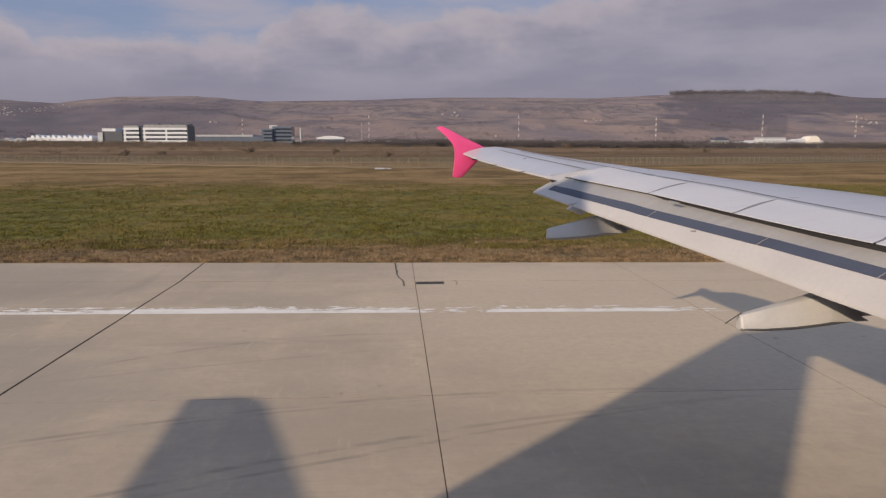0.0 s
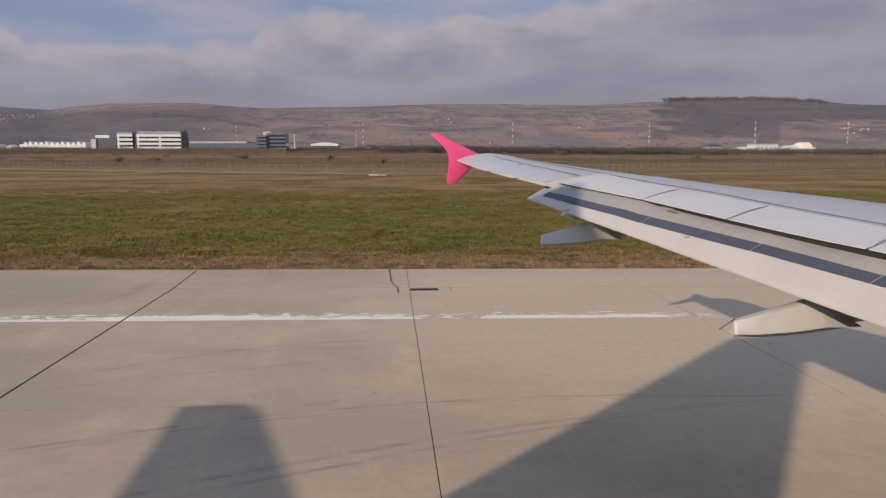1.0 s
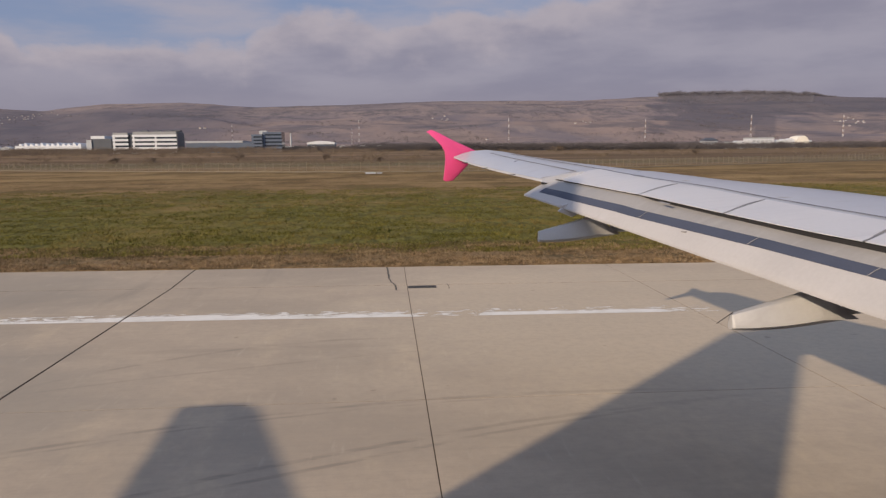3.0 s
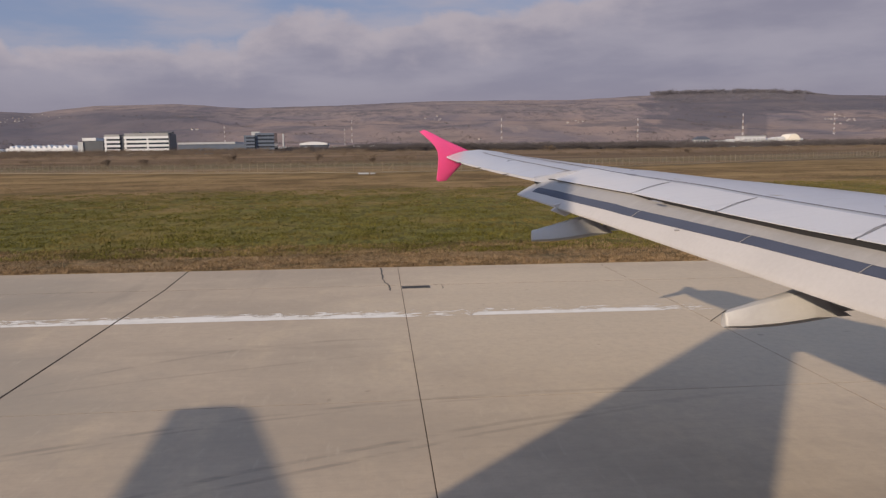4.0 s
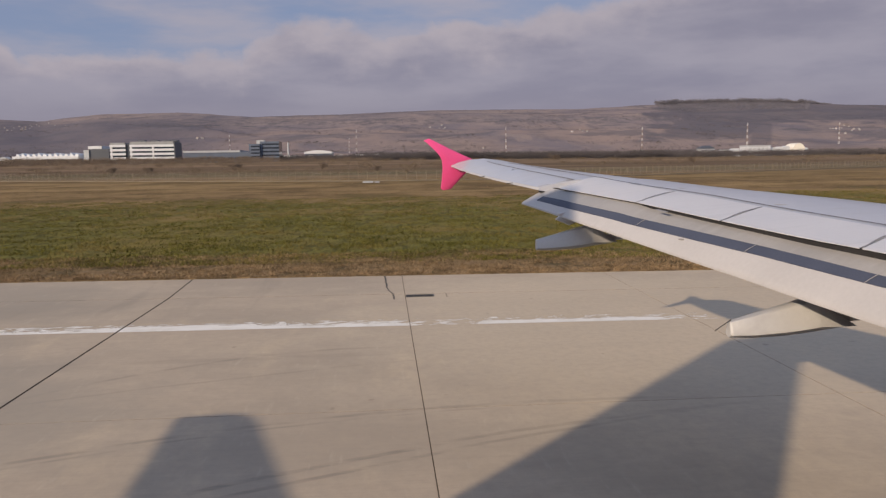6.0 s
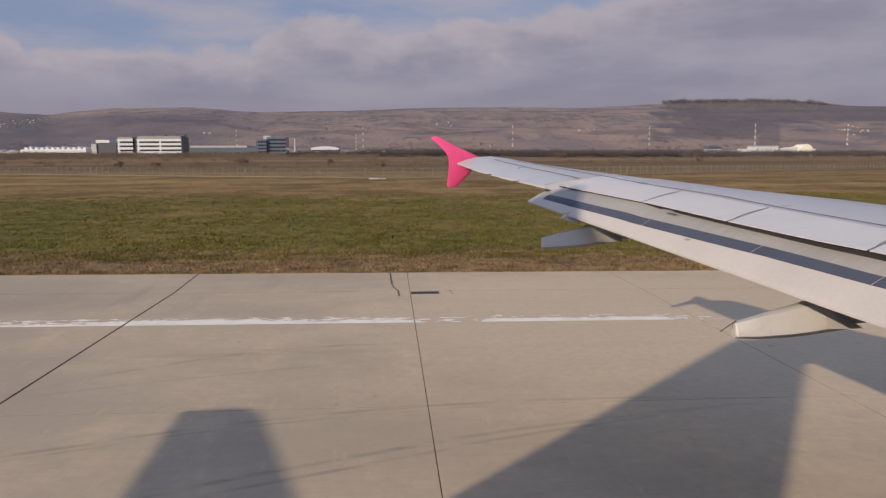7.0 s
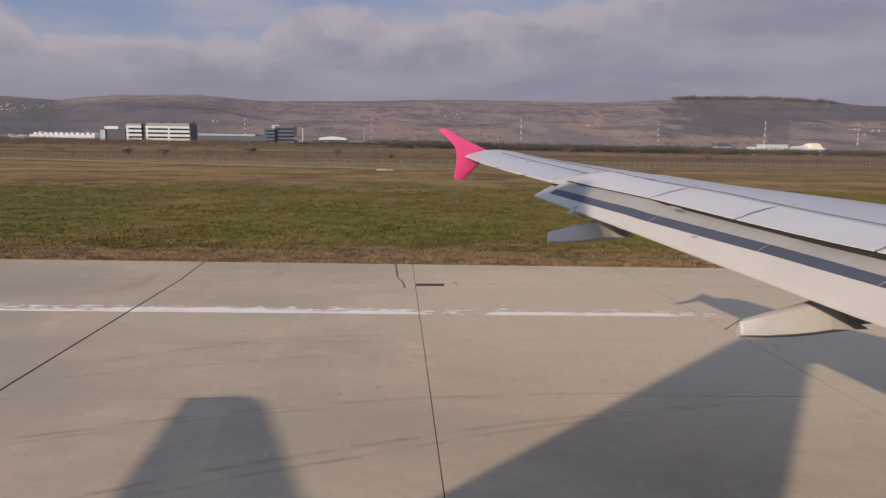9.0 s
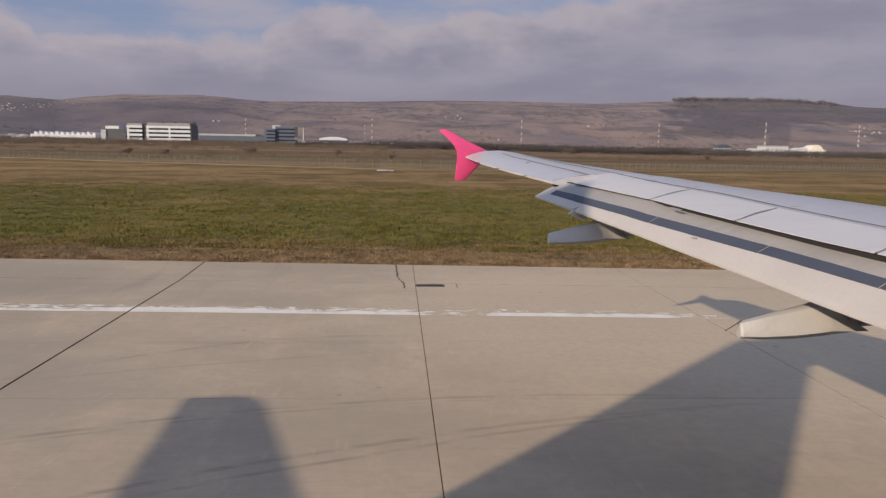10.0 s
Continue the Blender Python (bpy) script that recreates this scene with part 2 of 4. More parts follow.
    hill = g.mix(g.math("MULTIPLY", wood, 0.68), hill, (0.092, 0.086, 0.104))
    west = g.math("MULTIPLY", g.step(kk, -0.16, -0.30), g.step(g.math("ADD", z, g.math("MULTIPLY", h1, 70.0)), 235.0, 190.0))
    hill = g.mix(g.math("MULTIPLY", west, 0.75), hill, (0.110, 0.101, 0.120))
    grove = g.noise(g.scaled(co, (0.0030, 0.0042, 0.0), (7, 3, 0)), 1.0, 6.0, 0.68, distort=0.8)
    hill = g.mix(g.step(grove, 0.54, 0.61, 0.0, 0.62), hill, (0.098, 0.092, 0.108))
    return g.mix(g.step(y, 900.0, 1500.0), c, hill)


def wing_look(g, co, col):
    """Faint run-off streaks and grime on painted metal."""
    s = g.noise(g.scaled(co, (1.0, 9.0, 2.0)), 1.0, 4.0, 0.6)
    col = g.mix(g.step(s, 0.5, 0.78, 0.0, 0.35), col, (0.36, 0.345, 0.34))
    soot = g.noise(g.scaled(co, (0.5, 3.5, 0.5), (9, 2, 0)), 1.0, 6.0, 0.7)
    col = g.mix(g.step(soot, 0.56, 0.72, 0.0, 0.22), col, (0.22, 0.205, 0.195))
    d = g.noise(co, 1.3, 5.0, 0.65)
    return g.mix(g.step(d, 0.6, 0.75, 0.0, 0.25), col, (0.32, 0.30, 0.29))


M_CONCRETE = surface("concrete", (0.435, 0.355, 0.270), 0.85, 0.10, 1.4, bump=0.004, fine=45.0, build=concrete_look, spec=0.2)
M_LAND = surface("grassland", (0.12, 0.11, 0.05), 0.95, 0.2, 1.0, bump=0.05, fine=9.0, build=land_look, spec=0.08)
M_SEAL = surface("joint_sealant", (0.034, 0.026, 0.021), 0.95, 0.2, spec=0.08)
M_GRIT = surface("joint_grit", (0.080, 0.059, 0.042), 0.95, 0.35, 3.0, spec=0.08)
M_WING = surface("wing_paint", (0.545, 0.522, 0.518), 0.34, 0.05, 1.5, fine=30.0, coat=0.15, build=wing_look)
M_WINGTOP = surface("wing_skin_grey", (0.395, 0.398, 0.435), 0.33, 0.06, 1.5, fine=30.0, coat=0.2, build=wing_look)
M_FLAP = surface("flap_paint", (0.385, 0.368, 0.366), 0.36, 0.06, 1.2, fine=25.0, coat=0.1, build=wing_look)
M_BAND = surface("slate_blue", (0.052, 0.060, 0.090), 0.5, 0.12, 2.0, spec=0.25)
M_FAIRING = surface("fairing_paint", (0.385, 0.375, 0.372), 0.5, 0.06, 1.5, fine=25.0, build=wing_look)
# grey for the flap nose's weaker sunlight; the flap joints share it
M_NOSE = surface("nose_shade_joint_grey", (0.27, 0.258, 0.25), 0.45, 0.08, 1.2, fine=25.0, build=wing_look)
# bush colour greyed to include the haze over the slopes
M_HILLBUSH = surface("hazed_hill_bushes", (0.125, 0.108, 0.112), 0.95, 0.3, 0.02, fine=0.3, spec=0.08)
# near-black: the slots' shade put into the colour; the black wicks share it
M_SHADE_WICK = surface("slot_shade_and_wick", (0.014, 0.013, 0.014), 0.7, 0.2)
M_SEAM = surface("panel_seam", (0.26, 0.25, 0.255), 0.7, 0.2)
M_GAP = surface("panel_gap", (0.115, 0.11, 0.12), 0.7, 0.2)
M_PINK = surface("magenta_paint", (0.68, 0.065, 0.215), 0.4, 0.06, 2.0, coat=0.2)
M_BODY = surface("fuselage_paint", (0.78, 0.78, 0.78), 0.35, 0.04, 1.0, coat=0.2)
M_STEEL = surface("gear_steel", (0.45, 0.45, 0.46), 0.4, 0.1, metal=0.6)
M_RUBBER = surface("tyre_rubber", (0.025, 0.025, 0.026), 0.8, 0.2)
M_IRON = surface("cast_iron", (0.05, 0.047, 0.045), 0.7, 0.25, 8.0)
# near-black, the drain's inner shade put into the colour
M_PIT = surface("drain_shade", (0.012, 0.011, 0.010), 0.9, 0.2)
M_CRACK = surface("crack", (0.055, 0.048, 0.042), 0.9, 0.3, 6.0)
M_POST = surface("fence_post_concrete", (0.20, 0.165, 0.122), 0.85, 0.15, 2.0, spec=0.08)
M_WIRE = surface("fence_wire", (0.20, 0.18, 0.15), 0.6, 0.2)
M_PATH = surface("gravel_path", (0.20, 0.155, 0.105), 0.9, 0.18, 1.0, spec=0.08)
M_WHITE = surface("white_cladding", (0.55, 0.56, 0.59), 0.55, 0.05, 0.2)
M_PALE = surface("pale_grey_cladding", (0.36, 0.37, 0.39), 0.55, 0.08, 0.2)
M_DARKGREY = surface("dark_grey_cladding", (0.065, 0.07, 0.085), 0.5, 0.1, 0.2)
M_BLUEGREY = surface("blue_grey_cladding", (0.085, 0.105, 0.15), 0.5, 0.12, 0.2)
M_GLASS = surface("tinted_glazing", (0.025, 0.032, 0.045), 0.12, 0.2, 0.4)
M_TAN = surface("tan_membrane", (0.70, 0.65, 0.57), 0.6, 0.08, 0.2)
M_ROOF = surface("clay_roof", (0.24, 0.17, 0.145), 0.8, 0.15, 0.3)
# red dulled towards the hill's tone, with the haze included in it
M_RED = surface("hazed_red_mast_paint", (0.21, 0.155, 0.145), 0.6, 0.15)
M_MASTWHITE = surface("white_mast_paint", (0.48, 0.46, 0.46), 0.6, 0.06)
M_SCRUB = surface("bare_scrub", (0.142, 0.108, 0.078), 0.95, 0.2, 0.2, fine=2.0, spec=0.08)
M_HEDGE = surface("dark_hedge", (0.092, 0.082, 0.084), 0.95, 0.15, 0.1, fine=1.0, spec=0.08)
M_THICKET = surface("grey_brown_thicket", (0.155, 0.120, 0.094), 0.95, 0.15, 0.15, fine=1.5, spec=0.08)
M_HOUSE = surface("hill_house_plaster", (0.33, 0.315, 0.32), 0.7, 0.1, 0.1)
# bluish grey: twigs seen through haze, mixed into one colour
M_WOOD = surface("hazed_far_wood", (0.158, 0.148, 0.168), 0.95, 0.2, 0.02, fine=0.2, spec=0.08)


def straw_look(g, co, col):
    rnd = g.add("ShaderNodeNewGeometry").outputs["Random Per Island"]
    col = g.mix(g.step(rnd, 0.0, 0.55, 0.75, 0.0), col, (0.060, 0.042, 0.024))
    col = g.mix(g.step(rnd, 0.72, 1.0, 0.0, 0.8), col, (0.40, 0.30, 0.175))
    clump = g.noise(g.scaled(co, (0.8, 0.9, 0), (6, 1, 0)), 1.0, 5.0, 0.7)
    col = g.mix(g.step(clump, 0.50, 0.64, 0.0, 0.75), col, (0.070, 0.050, 0.026))
    col = g.mix(g.step(clump, 0.42, 0.32, 0.0, 0.6), col, (0.36, 0.235, 0.140))
    y = g.add("ShaderNodeSeparateXYZ", {0: co}).outputs[1]
    # dark olive patches over the outer part of the verge
    olive_patch = g.math("MULTIPLY", g.step(g.noise(g.scaled(co, (0.22, 0.5, 1), (3, 0, 0)), 1.0, 4.0, 0.6), 0.44, 0.58), g.step(y, 30.3, 33.0))
    return g.mix(g.math("MULTIPLY", olive_patch, 0.6), col, (0.050, 0.044, 0.020))


def blade_look(g, co, col):
    rnd = g.add("ShaderNodeNewGeometry").outputs["Random Per Island"]
    col = g.mix(g.step(rnd, 0.0, 0.6, 0.7, 0.0), col, (0.034, 0.036, 0.009))
    worn = g.noise(g.scaled(co, (0.16, 0.10, 0), (8, 3, 0)), 1.0, 6.0, 0.66)
    col = g.mix(g.step(worn, 0.50, 0.62, 0.0, 0.6), col, (0.225, 0.160, 0.060))
    col = g.mix(g.step(worn, 0.44, 0.34, 0.0, 0.5), col, (0.062, 0.068, 0.014))
    return g.mix(g.step(rnd, 0.75, 1.0, 0.0, 0.7), col, (0.26, 0.20, 0.065))


M_DRYTUFT = surface("dry_grass_blades", (0.278, 0.186, 0.103), 0.9, 0.45, 1.5, fine=14.0, build=straw_look, spec=0.08)
M_GREENTUFT = surface("green_grass_blades", (0.138, 0.122, 0.027), 0.9, 0.4, 0.7, fine=9.0, build=blade_look, spec=0.08)
M_WEED = surface("dark_weed_leaves", (0.072, 0.074, 0.020), 0.9, 0.4, 0.7, fine=9.0, build=blade_look, spec=0.08)
M_PARAPET = surface("grey_parapet", (0.24, 0.24, 0.25), 0.6, 0.1, 0.2)


def paint_line_material():
    """White marking, solid along its inner edge and flaked towards the outer."""
    m = bpy.data.materials.new("worn_white_marking")
    m.use_nodes = True
    g = Nodes(m.node_tree)
    co = g.add("ShaderNodeNewGeometry").outputs["Position"]
    y = g.add("ShaderNodeSeparateXYZ", {0: co}).outputs[1]
    x = g.add("ShaderNodeSeparateXYZ", {0: co}).outputs[0]
    across = g.math("SUBTRACT", g.math("ADD", y, g.math("MULTIPLY", x, 0.034)), 19.88)
    flake = g.noise(g.scaled(co, (2.2, 6.0, 1)), 1.0, 5.0, 0.65)
    torn = g.noise(g.scaled(co, (0.9, 5.0, 1), (5.1, 2, 0)), 1.0, 6.0, 0.7)
    # how much of the width is still whole, length by length
    whole = 0.25
    for a, b, change in ((-8.2, -7.2, 0.38), (-3.9, -2.9, -0.27), (0.2, 0.9, -0.46), (2.3, 2.7, 0.54), (7.5, 7.9, -0.60)):
        whole = g.math("ADD", whole, g.step(x, a, b, 0.0, change))
    solid = g.step(g.math("SUBTRACT", g.math("ADD", whole, g.math("MULTIPLY", g.math("SUBTRACT", torn, 0.5), 1.3)), across), 0.0, 0.04)
    bare = g.math("ADD", g.step(across, 0.25, 0.85, 0.0, 0.07), g.math("ADD", g.step(x, 0.4, 1.2, 0.0, 0.05), g.step(x, 8.4, 10.0, 0.0, 0.2)))
    crumbs = g.step(g.math("SUBTRACT", flake, g.math("ADD", bare, 0.462)), 0.0, 0.03)
    keep = g.math("MULTIPLY", g.math("MAXIMUM", solid, crumbs), 0.95)
    dirt = g.noise(co, 1.7, 4.0, 0.6)
    col = g.mix(g.step(dirt, 0.4, 0.75, 0.0, 0.5), (0.74, 0.71, 0.66), (0.50, 0.46, 0.39))
    bsdf = g.add("ShaderNodeBsdfPrincipled", {"Base Color": col, "Roughness": 0.75})
    clear = g.add("ShaderNodeBsdfTransparent")
    mixed = g.add("ShaderNodeMixShader", {0: keep, 1: clear.outputs[0], 2: bsdf.outputs[0]})
    g.add("ShaderNodeOutputMaterial", {"Surface": mixed.outputs[0]})
    return m


M_MARK = paint_line_material()


# ---- building blocks ----
def part(name, bm, material, parent=None, label=""):
    """Links a bmesh as one mesh object, under a thing or a part."""
    me = bpy.data.meshes.new(name)
    bmesh.ops.recalc_face_normals(bm, faces=bm.faces[:])
    bm.to_mesh(me)
    bm.free()
    me.materials.append(material)
    ob = new(name, me)
    if parent is not None:
        ob.parent = parent
    if label:
        tagged(ob, label)
    return ob


def thing(name, label, category, group="", at=(0, 0, 0), turn=0.0):
    ob = new(name)
    ob.matrix_world = pose(*at, 0, 0, turn)
    return tagged(ob, label, category, group)


def smooth(ob, angle=40):
    ob.data.shade_smooth()
    ob.data.set_sharp_from_angle(angle=radians(angle))
    return ob


def box(bm, x0, x1, y0, y1, z0, z1, bevel=0.0):
    m = Matrix.Translation(((x0 + x1) / 2, (y0 + y1) / 2, (z0 + z1) / 2)) @ Matrix.Diagonal((x1 - x0, y1 - y0, z1 - z0, 1))
    made = bmesh.ops.create_cube(bm, size=1.0, matrix=m)
    if bevel:
        edges = {e for v in made["verts"] for e in v.link_edges}
        bmesh.ops.bevel(bm, geom=list(edges), offset=bevel, segments=2, affect="EDGES", profile=0.5)
    return bm


def boxes(*rows, bevel=0.0):
    bm = bmesh.new()
    for r in rows:
        box(bm, *r, bevel=bevel)
    return bm


def loft(sections, caps=True, bm=None):
    """A skin through closed loops of equal count."""
    bm = bm or bmesh.new()
    loops = [[bm.verts.new(p) for p in s] for s in sections]
    n = len(loops[0])
    for a, b in zip(loops, loops[1:]):
        for i in range(n):
            bm.faces.new((a[i], a[(i + 1) % n], b[(i + 1) % n], b[i]))
    if caps:
        bm.faces.new(loops[0][::-1])
        bm.faces.new(loops[-1])
    return bm


def rod(bm, a, b, r, sides=6):
    a, b = Vector(a), Vector(b)
    q = (b - a).to_track_quat("Z", "Y").to_matrix().to_4x4()
    bmesh.ops.create_cone(bm, cap_ends=True, segments=sides, radius1=r, radius2=r, depth=(b - a).length,
                          matrix=Matrix.Translation((a + b) / 2) @ q)
    return bm


def lerp(table, y):
    return float(np.interp(y, [a for a, _ in table], [b for _, b in table]))


# ---- ground: one sheet from the verge to the hills ----
RIDGE = [(-1.2, 0.050), (-0.50, 0.0576), (-0.43, 0.0535), (-0.36, 0.0615), (-0.254, 0.0632), (-0.168, 0.0568), (-0.045, 0.0592), (0.058, 0.063),
         (0.148, 0.0635), (0.261, 0.0631), (0.368, 0.0684), (0.45, 0.0700), (0.507, 0.0705), (0.57, 0.0685), (0.663, 0.0655), (1.3, 0.060)]
RIDGE_Y = 3700.0
APRON_EDGE = 28.72


def land_z(x, y):
    if y < APRON_EDGE:
        return -0.40
    k = x / max(y, 1.0)
    far = max(0.0, min(1.0, (y - 1250.0) / (RIDGE_Y - 1250.0)))
    far_rise = max(0.0, min(1.0, (y - 220.0) / 260.0))
    swell = (3.9 - 1.6 * max(0.0, min(1.0, k / 0.35))) * far_rise * far_rise * (3 - 2 * far_rise)
    if far <= 0:
        return swell + 0.02 + 0.05 * noise.noise((x * 0.13, y * 0.13, 0)) * min(1.0, (y - APRON_EDGE) / 6)
    h = 4.45 + lerp(RIDGE, k) * RIDGE_Y
    folds = noise.fractal((x / 650.0, y / 480.0, 3.0), 1.0, 2.0, 5) * 30.0 * math.sin(math.pi * min(1.0, far * 1.02))
    fine = noise.fractal((x / 110.0, y / 90.0, 8.0), 1.0, 2.0, 3) * 2.4 * far
    rise = 0.82 * far ** 1.15 + 0.18 * far ** 3
    return h * rise + folds + fine + swell * (1 - far)


def edge_shift(x, y):
    """The verge runs a little askew to the airplane."""
    cx = max(-40.0, min(40.0, x))
    return -0.047 * cx * max(0.0, min(1.0, (45.0 - y) / 16.0))


def build_ground():
    ys = [-4200, -900, -200, -60, 28.70, APRON_EDGE + 0.01, 29.0]
    y = 29.0
    while y < 4300:
        y += max(0.8, min(45.0, y * 0.022))
        ys.append(y)
    cols = np.concatenate([np.linspace(-1.25, -0.75, 12), np.linspace(-0.72, 0.92, 190), np.linspace(0.95, 1.35, 10)])
    verts, faces = [], []
    for y in ys:
        reach = max(y, 220.0) if y > 0 else 3500.0
        for k in cols:
            x = k * reach
            verts.append((x, y + (edge_shift(x, y) if y > 28 else 0.0), land_z(x, y)))
    n = len(cols)
    for j in range(len(ys) - 1):
        for i in range(n - 1):
            a = j * n + i
            faces.append((a, a + 1, a + n + 1, a + n))
    me = bpy.data.meshes.new("ground")
    me.from_pydata(verts, [], faces)
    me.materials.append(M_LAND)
    me.shade_smooth()
    tagged(new("ground", me), "winter grass airfield running out to brown bare hills, haze mixed into their colour", "ground", kind="structure")


build_ground()


# ---- airplane ----
AXIS_Y, AXIS_Z, RADIUS = -1.95, 3.90, 1.98
Z_UP = [(-1.6, 3.09), (4.0, 3.59), (5.6, 3.682), (6.25, 3.712), (7.3, 3.78), (8.8, 3.888), (11.0, 4.0), (12.7, 4.10), (14.1, 4.205), (15.05, 4.315)]
Z_FLAP = [(3.5, 3.13), (5.1, 3.235), (5.5, 3.266), (6.0, 3.315), (6.45, 3.36), (6.8, 3.388), (8.7, 3.56), (10.1, 3.685), (11.2, 3.78)]


def x_te(y):
    return 1.35 + 0.24 * (15.05 - max(y, 4.5))


def x_fix(y):
    return x_te(y) + 0.20


def x_le(y):
    return 2.9 + 0.51 * (15.05 - y)


def x_flap(y):
    return 2.06 + 0.24 * (11.2 - max(y, 4.5))


UPPER = ((0.0, 0.0), (0.10, 0.060), (0.22, 0.106), (0.42, 0.128), (0.62, 0.094), (0.80, 0.025), (0.92, -0.045), (0.98, -0.10), (1.0, -0.15))
LOWER = ((0.985, -0.20), (0.90, -0.28), (0.62, -0.37), (0.32, -0.30), (0.12, -0.16), (0.0, -0.06))
CAMBER = [(4.0, 0.72), (6.0, 0.70), (8.0, 0.64), (9.0, 0.70), (10.0, 0.78), (11.0, 0.98), (12.5, 1.13), (14.0, 1.13), (15.0, 1.03)]


def wing_section(y, x_rear, side=1):
    """A closed aerofoil loop at span station y."""
    c, z0 = x_le(y) - x_rear, lerp(Z_UP, y)
    s = min(1.0, c / 4.0)
    out = AXIS_Y + side * (y - AXIS_Y)
    bow = lerp(CAMBER, y)
    return [(x_rear + u * c, out, z0 + dz * bow) for u, dz in UPPER] + [(x_rear + u * c, out, z0 + dz * s) for u, dz in LOWER]


def top_z(y, x):
    """Height of the upper skin."""
    xr = x_fix(y) if y < 11.05 else x_te(y)
    c = x_le(y) - xr
    u = (x - xr) / c
    return lerp(Z_UP, y) + float(np.interp(u, [a for a, _ in UPPER], [b for _, b in UPPER])) * lerp(CAMBER, y)


def strip(path, w, t=0.004, lift=0.004):
    """A thin band lying on the upper skin along (x, y) points."""
    bm = bmesh.new()
    pts = [Vector((x, y, top_z(y, x) + lift)) for x, y in path]
    d = (pts[-1] - pts[0]).cross(Vector((0, 0, 1))).normalized() * (w / 2)
    return loft([[p - d, p + d, p + d + Vector((0, 0, t)), p - d + Vector((0, 0, t))] for p in pts], bm=bm)


def plate(outline, y, thick, taper=0.25):
    """An upright plate in the x-z plane with a softened rim."""
    cx = sum(p[0] for p in outline) / len(outline)
    cz = sum(p[1] for p in outline) / len(outline)
    inner = [(cx + (x - cx) * 0.9, cz + (z - cz) * 0.93) for x, z in outline]
    rings = [[(x, y - thick, z) for x, z in inner], [(x, y, z) for x, z in outline], [(x, y + thick, z) for x, z in inner]]
    return loft(rings)


def build_airplane():
    plane = thing("airplane", "white twin-engine airliner with magenta wingtip fences, standing on the apron", "airplane")
    # body, with the window opening that the view is taken through
    xs = [-13.9, -12.5, -10.5, -8.0, -5.0, -2.5, -1.2, -0.6, -0.16, 0.16, 0.6, 1.2, 3, 6, 10, 14, 18, 20.5, 22, 23.2, 23.8, 24.0]
    scale = [0.10, 0.20, 0.38, 0.62, 0.86, 0.97, 1, 1, 1, 1, 1, 1, 1, 1, 1, 1, 1, 0.96, 0.82, 0.58, 0.30, 0.06]
    lift = [1.25, 1.15, 0.90, 0.55, 0.18, 0.04, 0, 0, 0, 0, 0, 0, 0, 0, 0, 0, 0, -0.05, -0.2, -0.42, -0.58, -0.65]
    low, high = math.asin((4.45 - 0.20 - AXIS_Z) / RADIUS), math.asin((4.45 + 0.20 - AXIS_Z) / RADIUS)
    angles = [low, high] + list(np.linspace(high, low + 2 * math.pi, 38)[1:-1])
    rings = []
    for x, s, up in zip(xs, scale, lift):
        rings.append([(x, AXIS_Y + RADIUS * s * math.cos(a), AXIS_Z + up + RADIUS * s * math.sin(a)) for a in angles])
    bm = loft(rings)
    bm.faces.ensure_lookup_table()
    hole = [f for f in bm.faces if len(f.verts) == 4 and abs(f.calc_center_median().x) < 0.05 and f.calc_center_median().y > -0.2
            and abs(f.calc_center_median().z - 4.45) < 0.1]
    bmesh.ops.delete(bm, geom=hole, context="FACES_ONLY")
    body = smooth(part("fuselage", bm, M_BODY, plane, "white painted metal tube"), 30)
    wall = body.modifiers.new("wall", "SOLIDIFY")
    wall.thickness, wall.offset = 0.09, -1.0

    for side in (1, -1):
        stations = [-1.6, 1.0, 4.0, 5.6, 6.25, 7.3, 8.0, 8.8, 9.4, 10.0, 10.5, 11.05]
        bm = loft([wing_section(y, x_fix(y) + 0.10, side) for y in stations])
        loft([wing_section(y, x_te(y), side) for y in (11.05, 11.6, 12.2, 12.7, 13.4, 14.0, 14.5, 15.0)], bm=bm)
        wing = smooth(part("wing", bm, M_WINGTOP, plane, "light grey wing with its flap extended"), 35)
        if side < 0:
            continue
        # spoilers lie on the rear of the upper skin and overhang the slot
        for a, b in ((10.75, 8.84), (8.81, 7.33), (7.30, 5.68), (5.65, 3.9)):
            secs = []
            for y in np.linspace(a, b, 5):
                xf = x_fix(y)
                pts = [(xf + d, y + 0.7 * max(0.0, d)) for d in (-0.02, 0.22, 0.43, 0.64)]
                upper = [(x, q, top_z(q, max(x, x_fix(q))) + 0.010) for x, q in pts]
                lower = [(x, q, top_z(q, max(x, x_fix(q))) + (0.005 if x < xf else -0.015)) for x, q in pts[::-1]]
                secs.append(upper + lower)
            smooth(part("spoiler", loft(secs), M_WING, wing, "white spoiler panel"), 30)
        # dark board under the spoiler edge, painted as the slot's shade
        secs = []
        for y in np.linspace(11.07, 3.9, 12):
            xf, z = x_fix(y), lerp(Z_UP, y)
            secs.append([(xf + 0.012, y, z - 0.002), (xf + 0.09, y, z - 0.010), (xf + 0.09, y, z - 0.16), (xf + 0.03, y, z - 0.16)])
        part("flap_slot_shade", loft(secs), M_SHADE_WICK, wing, "near-black strip standing in for the slot's shade behind the spoilers")
        # outboard panels
        part("aileron_seam", strip([(x_te(y) + 0.55, y) for y in np.linspace(11.1, 14.5, 12)], 0.017), M_GAP, wing)
        part("spar_seam", strip([(x_fix(y) + 0.90 - 0.05 * max(0, y - 8.8), y) for y in np.linspace(4.0, 14.2, 40)], 0.020), M_GAP, wing)
        part("aileron_gap", strip([(x_te(11.12) + 0.02, 11.12), (x_te(11.12) + 0.55, 11.12)], 0.03), M_SEAM, wing)
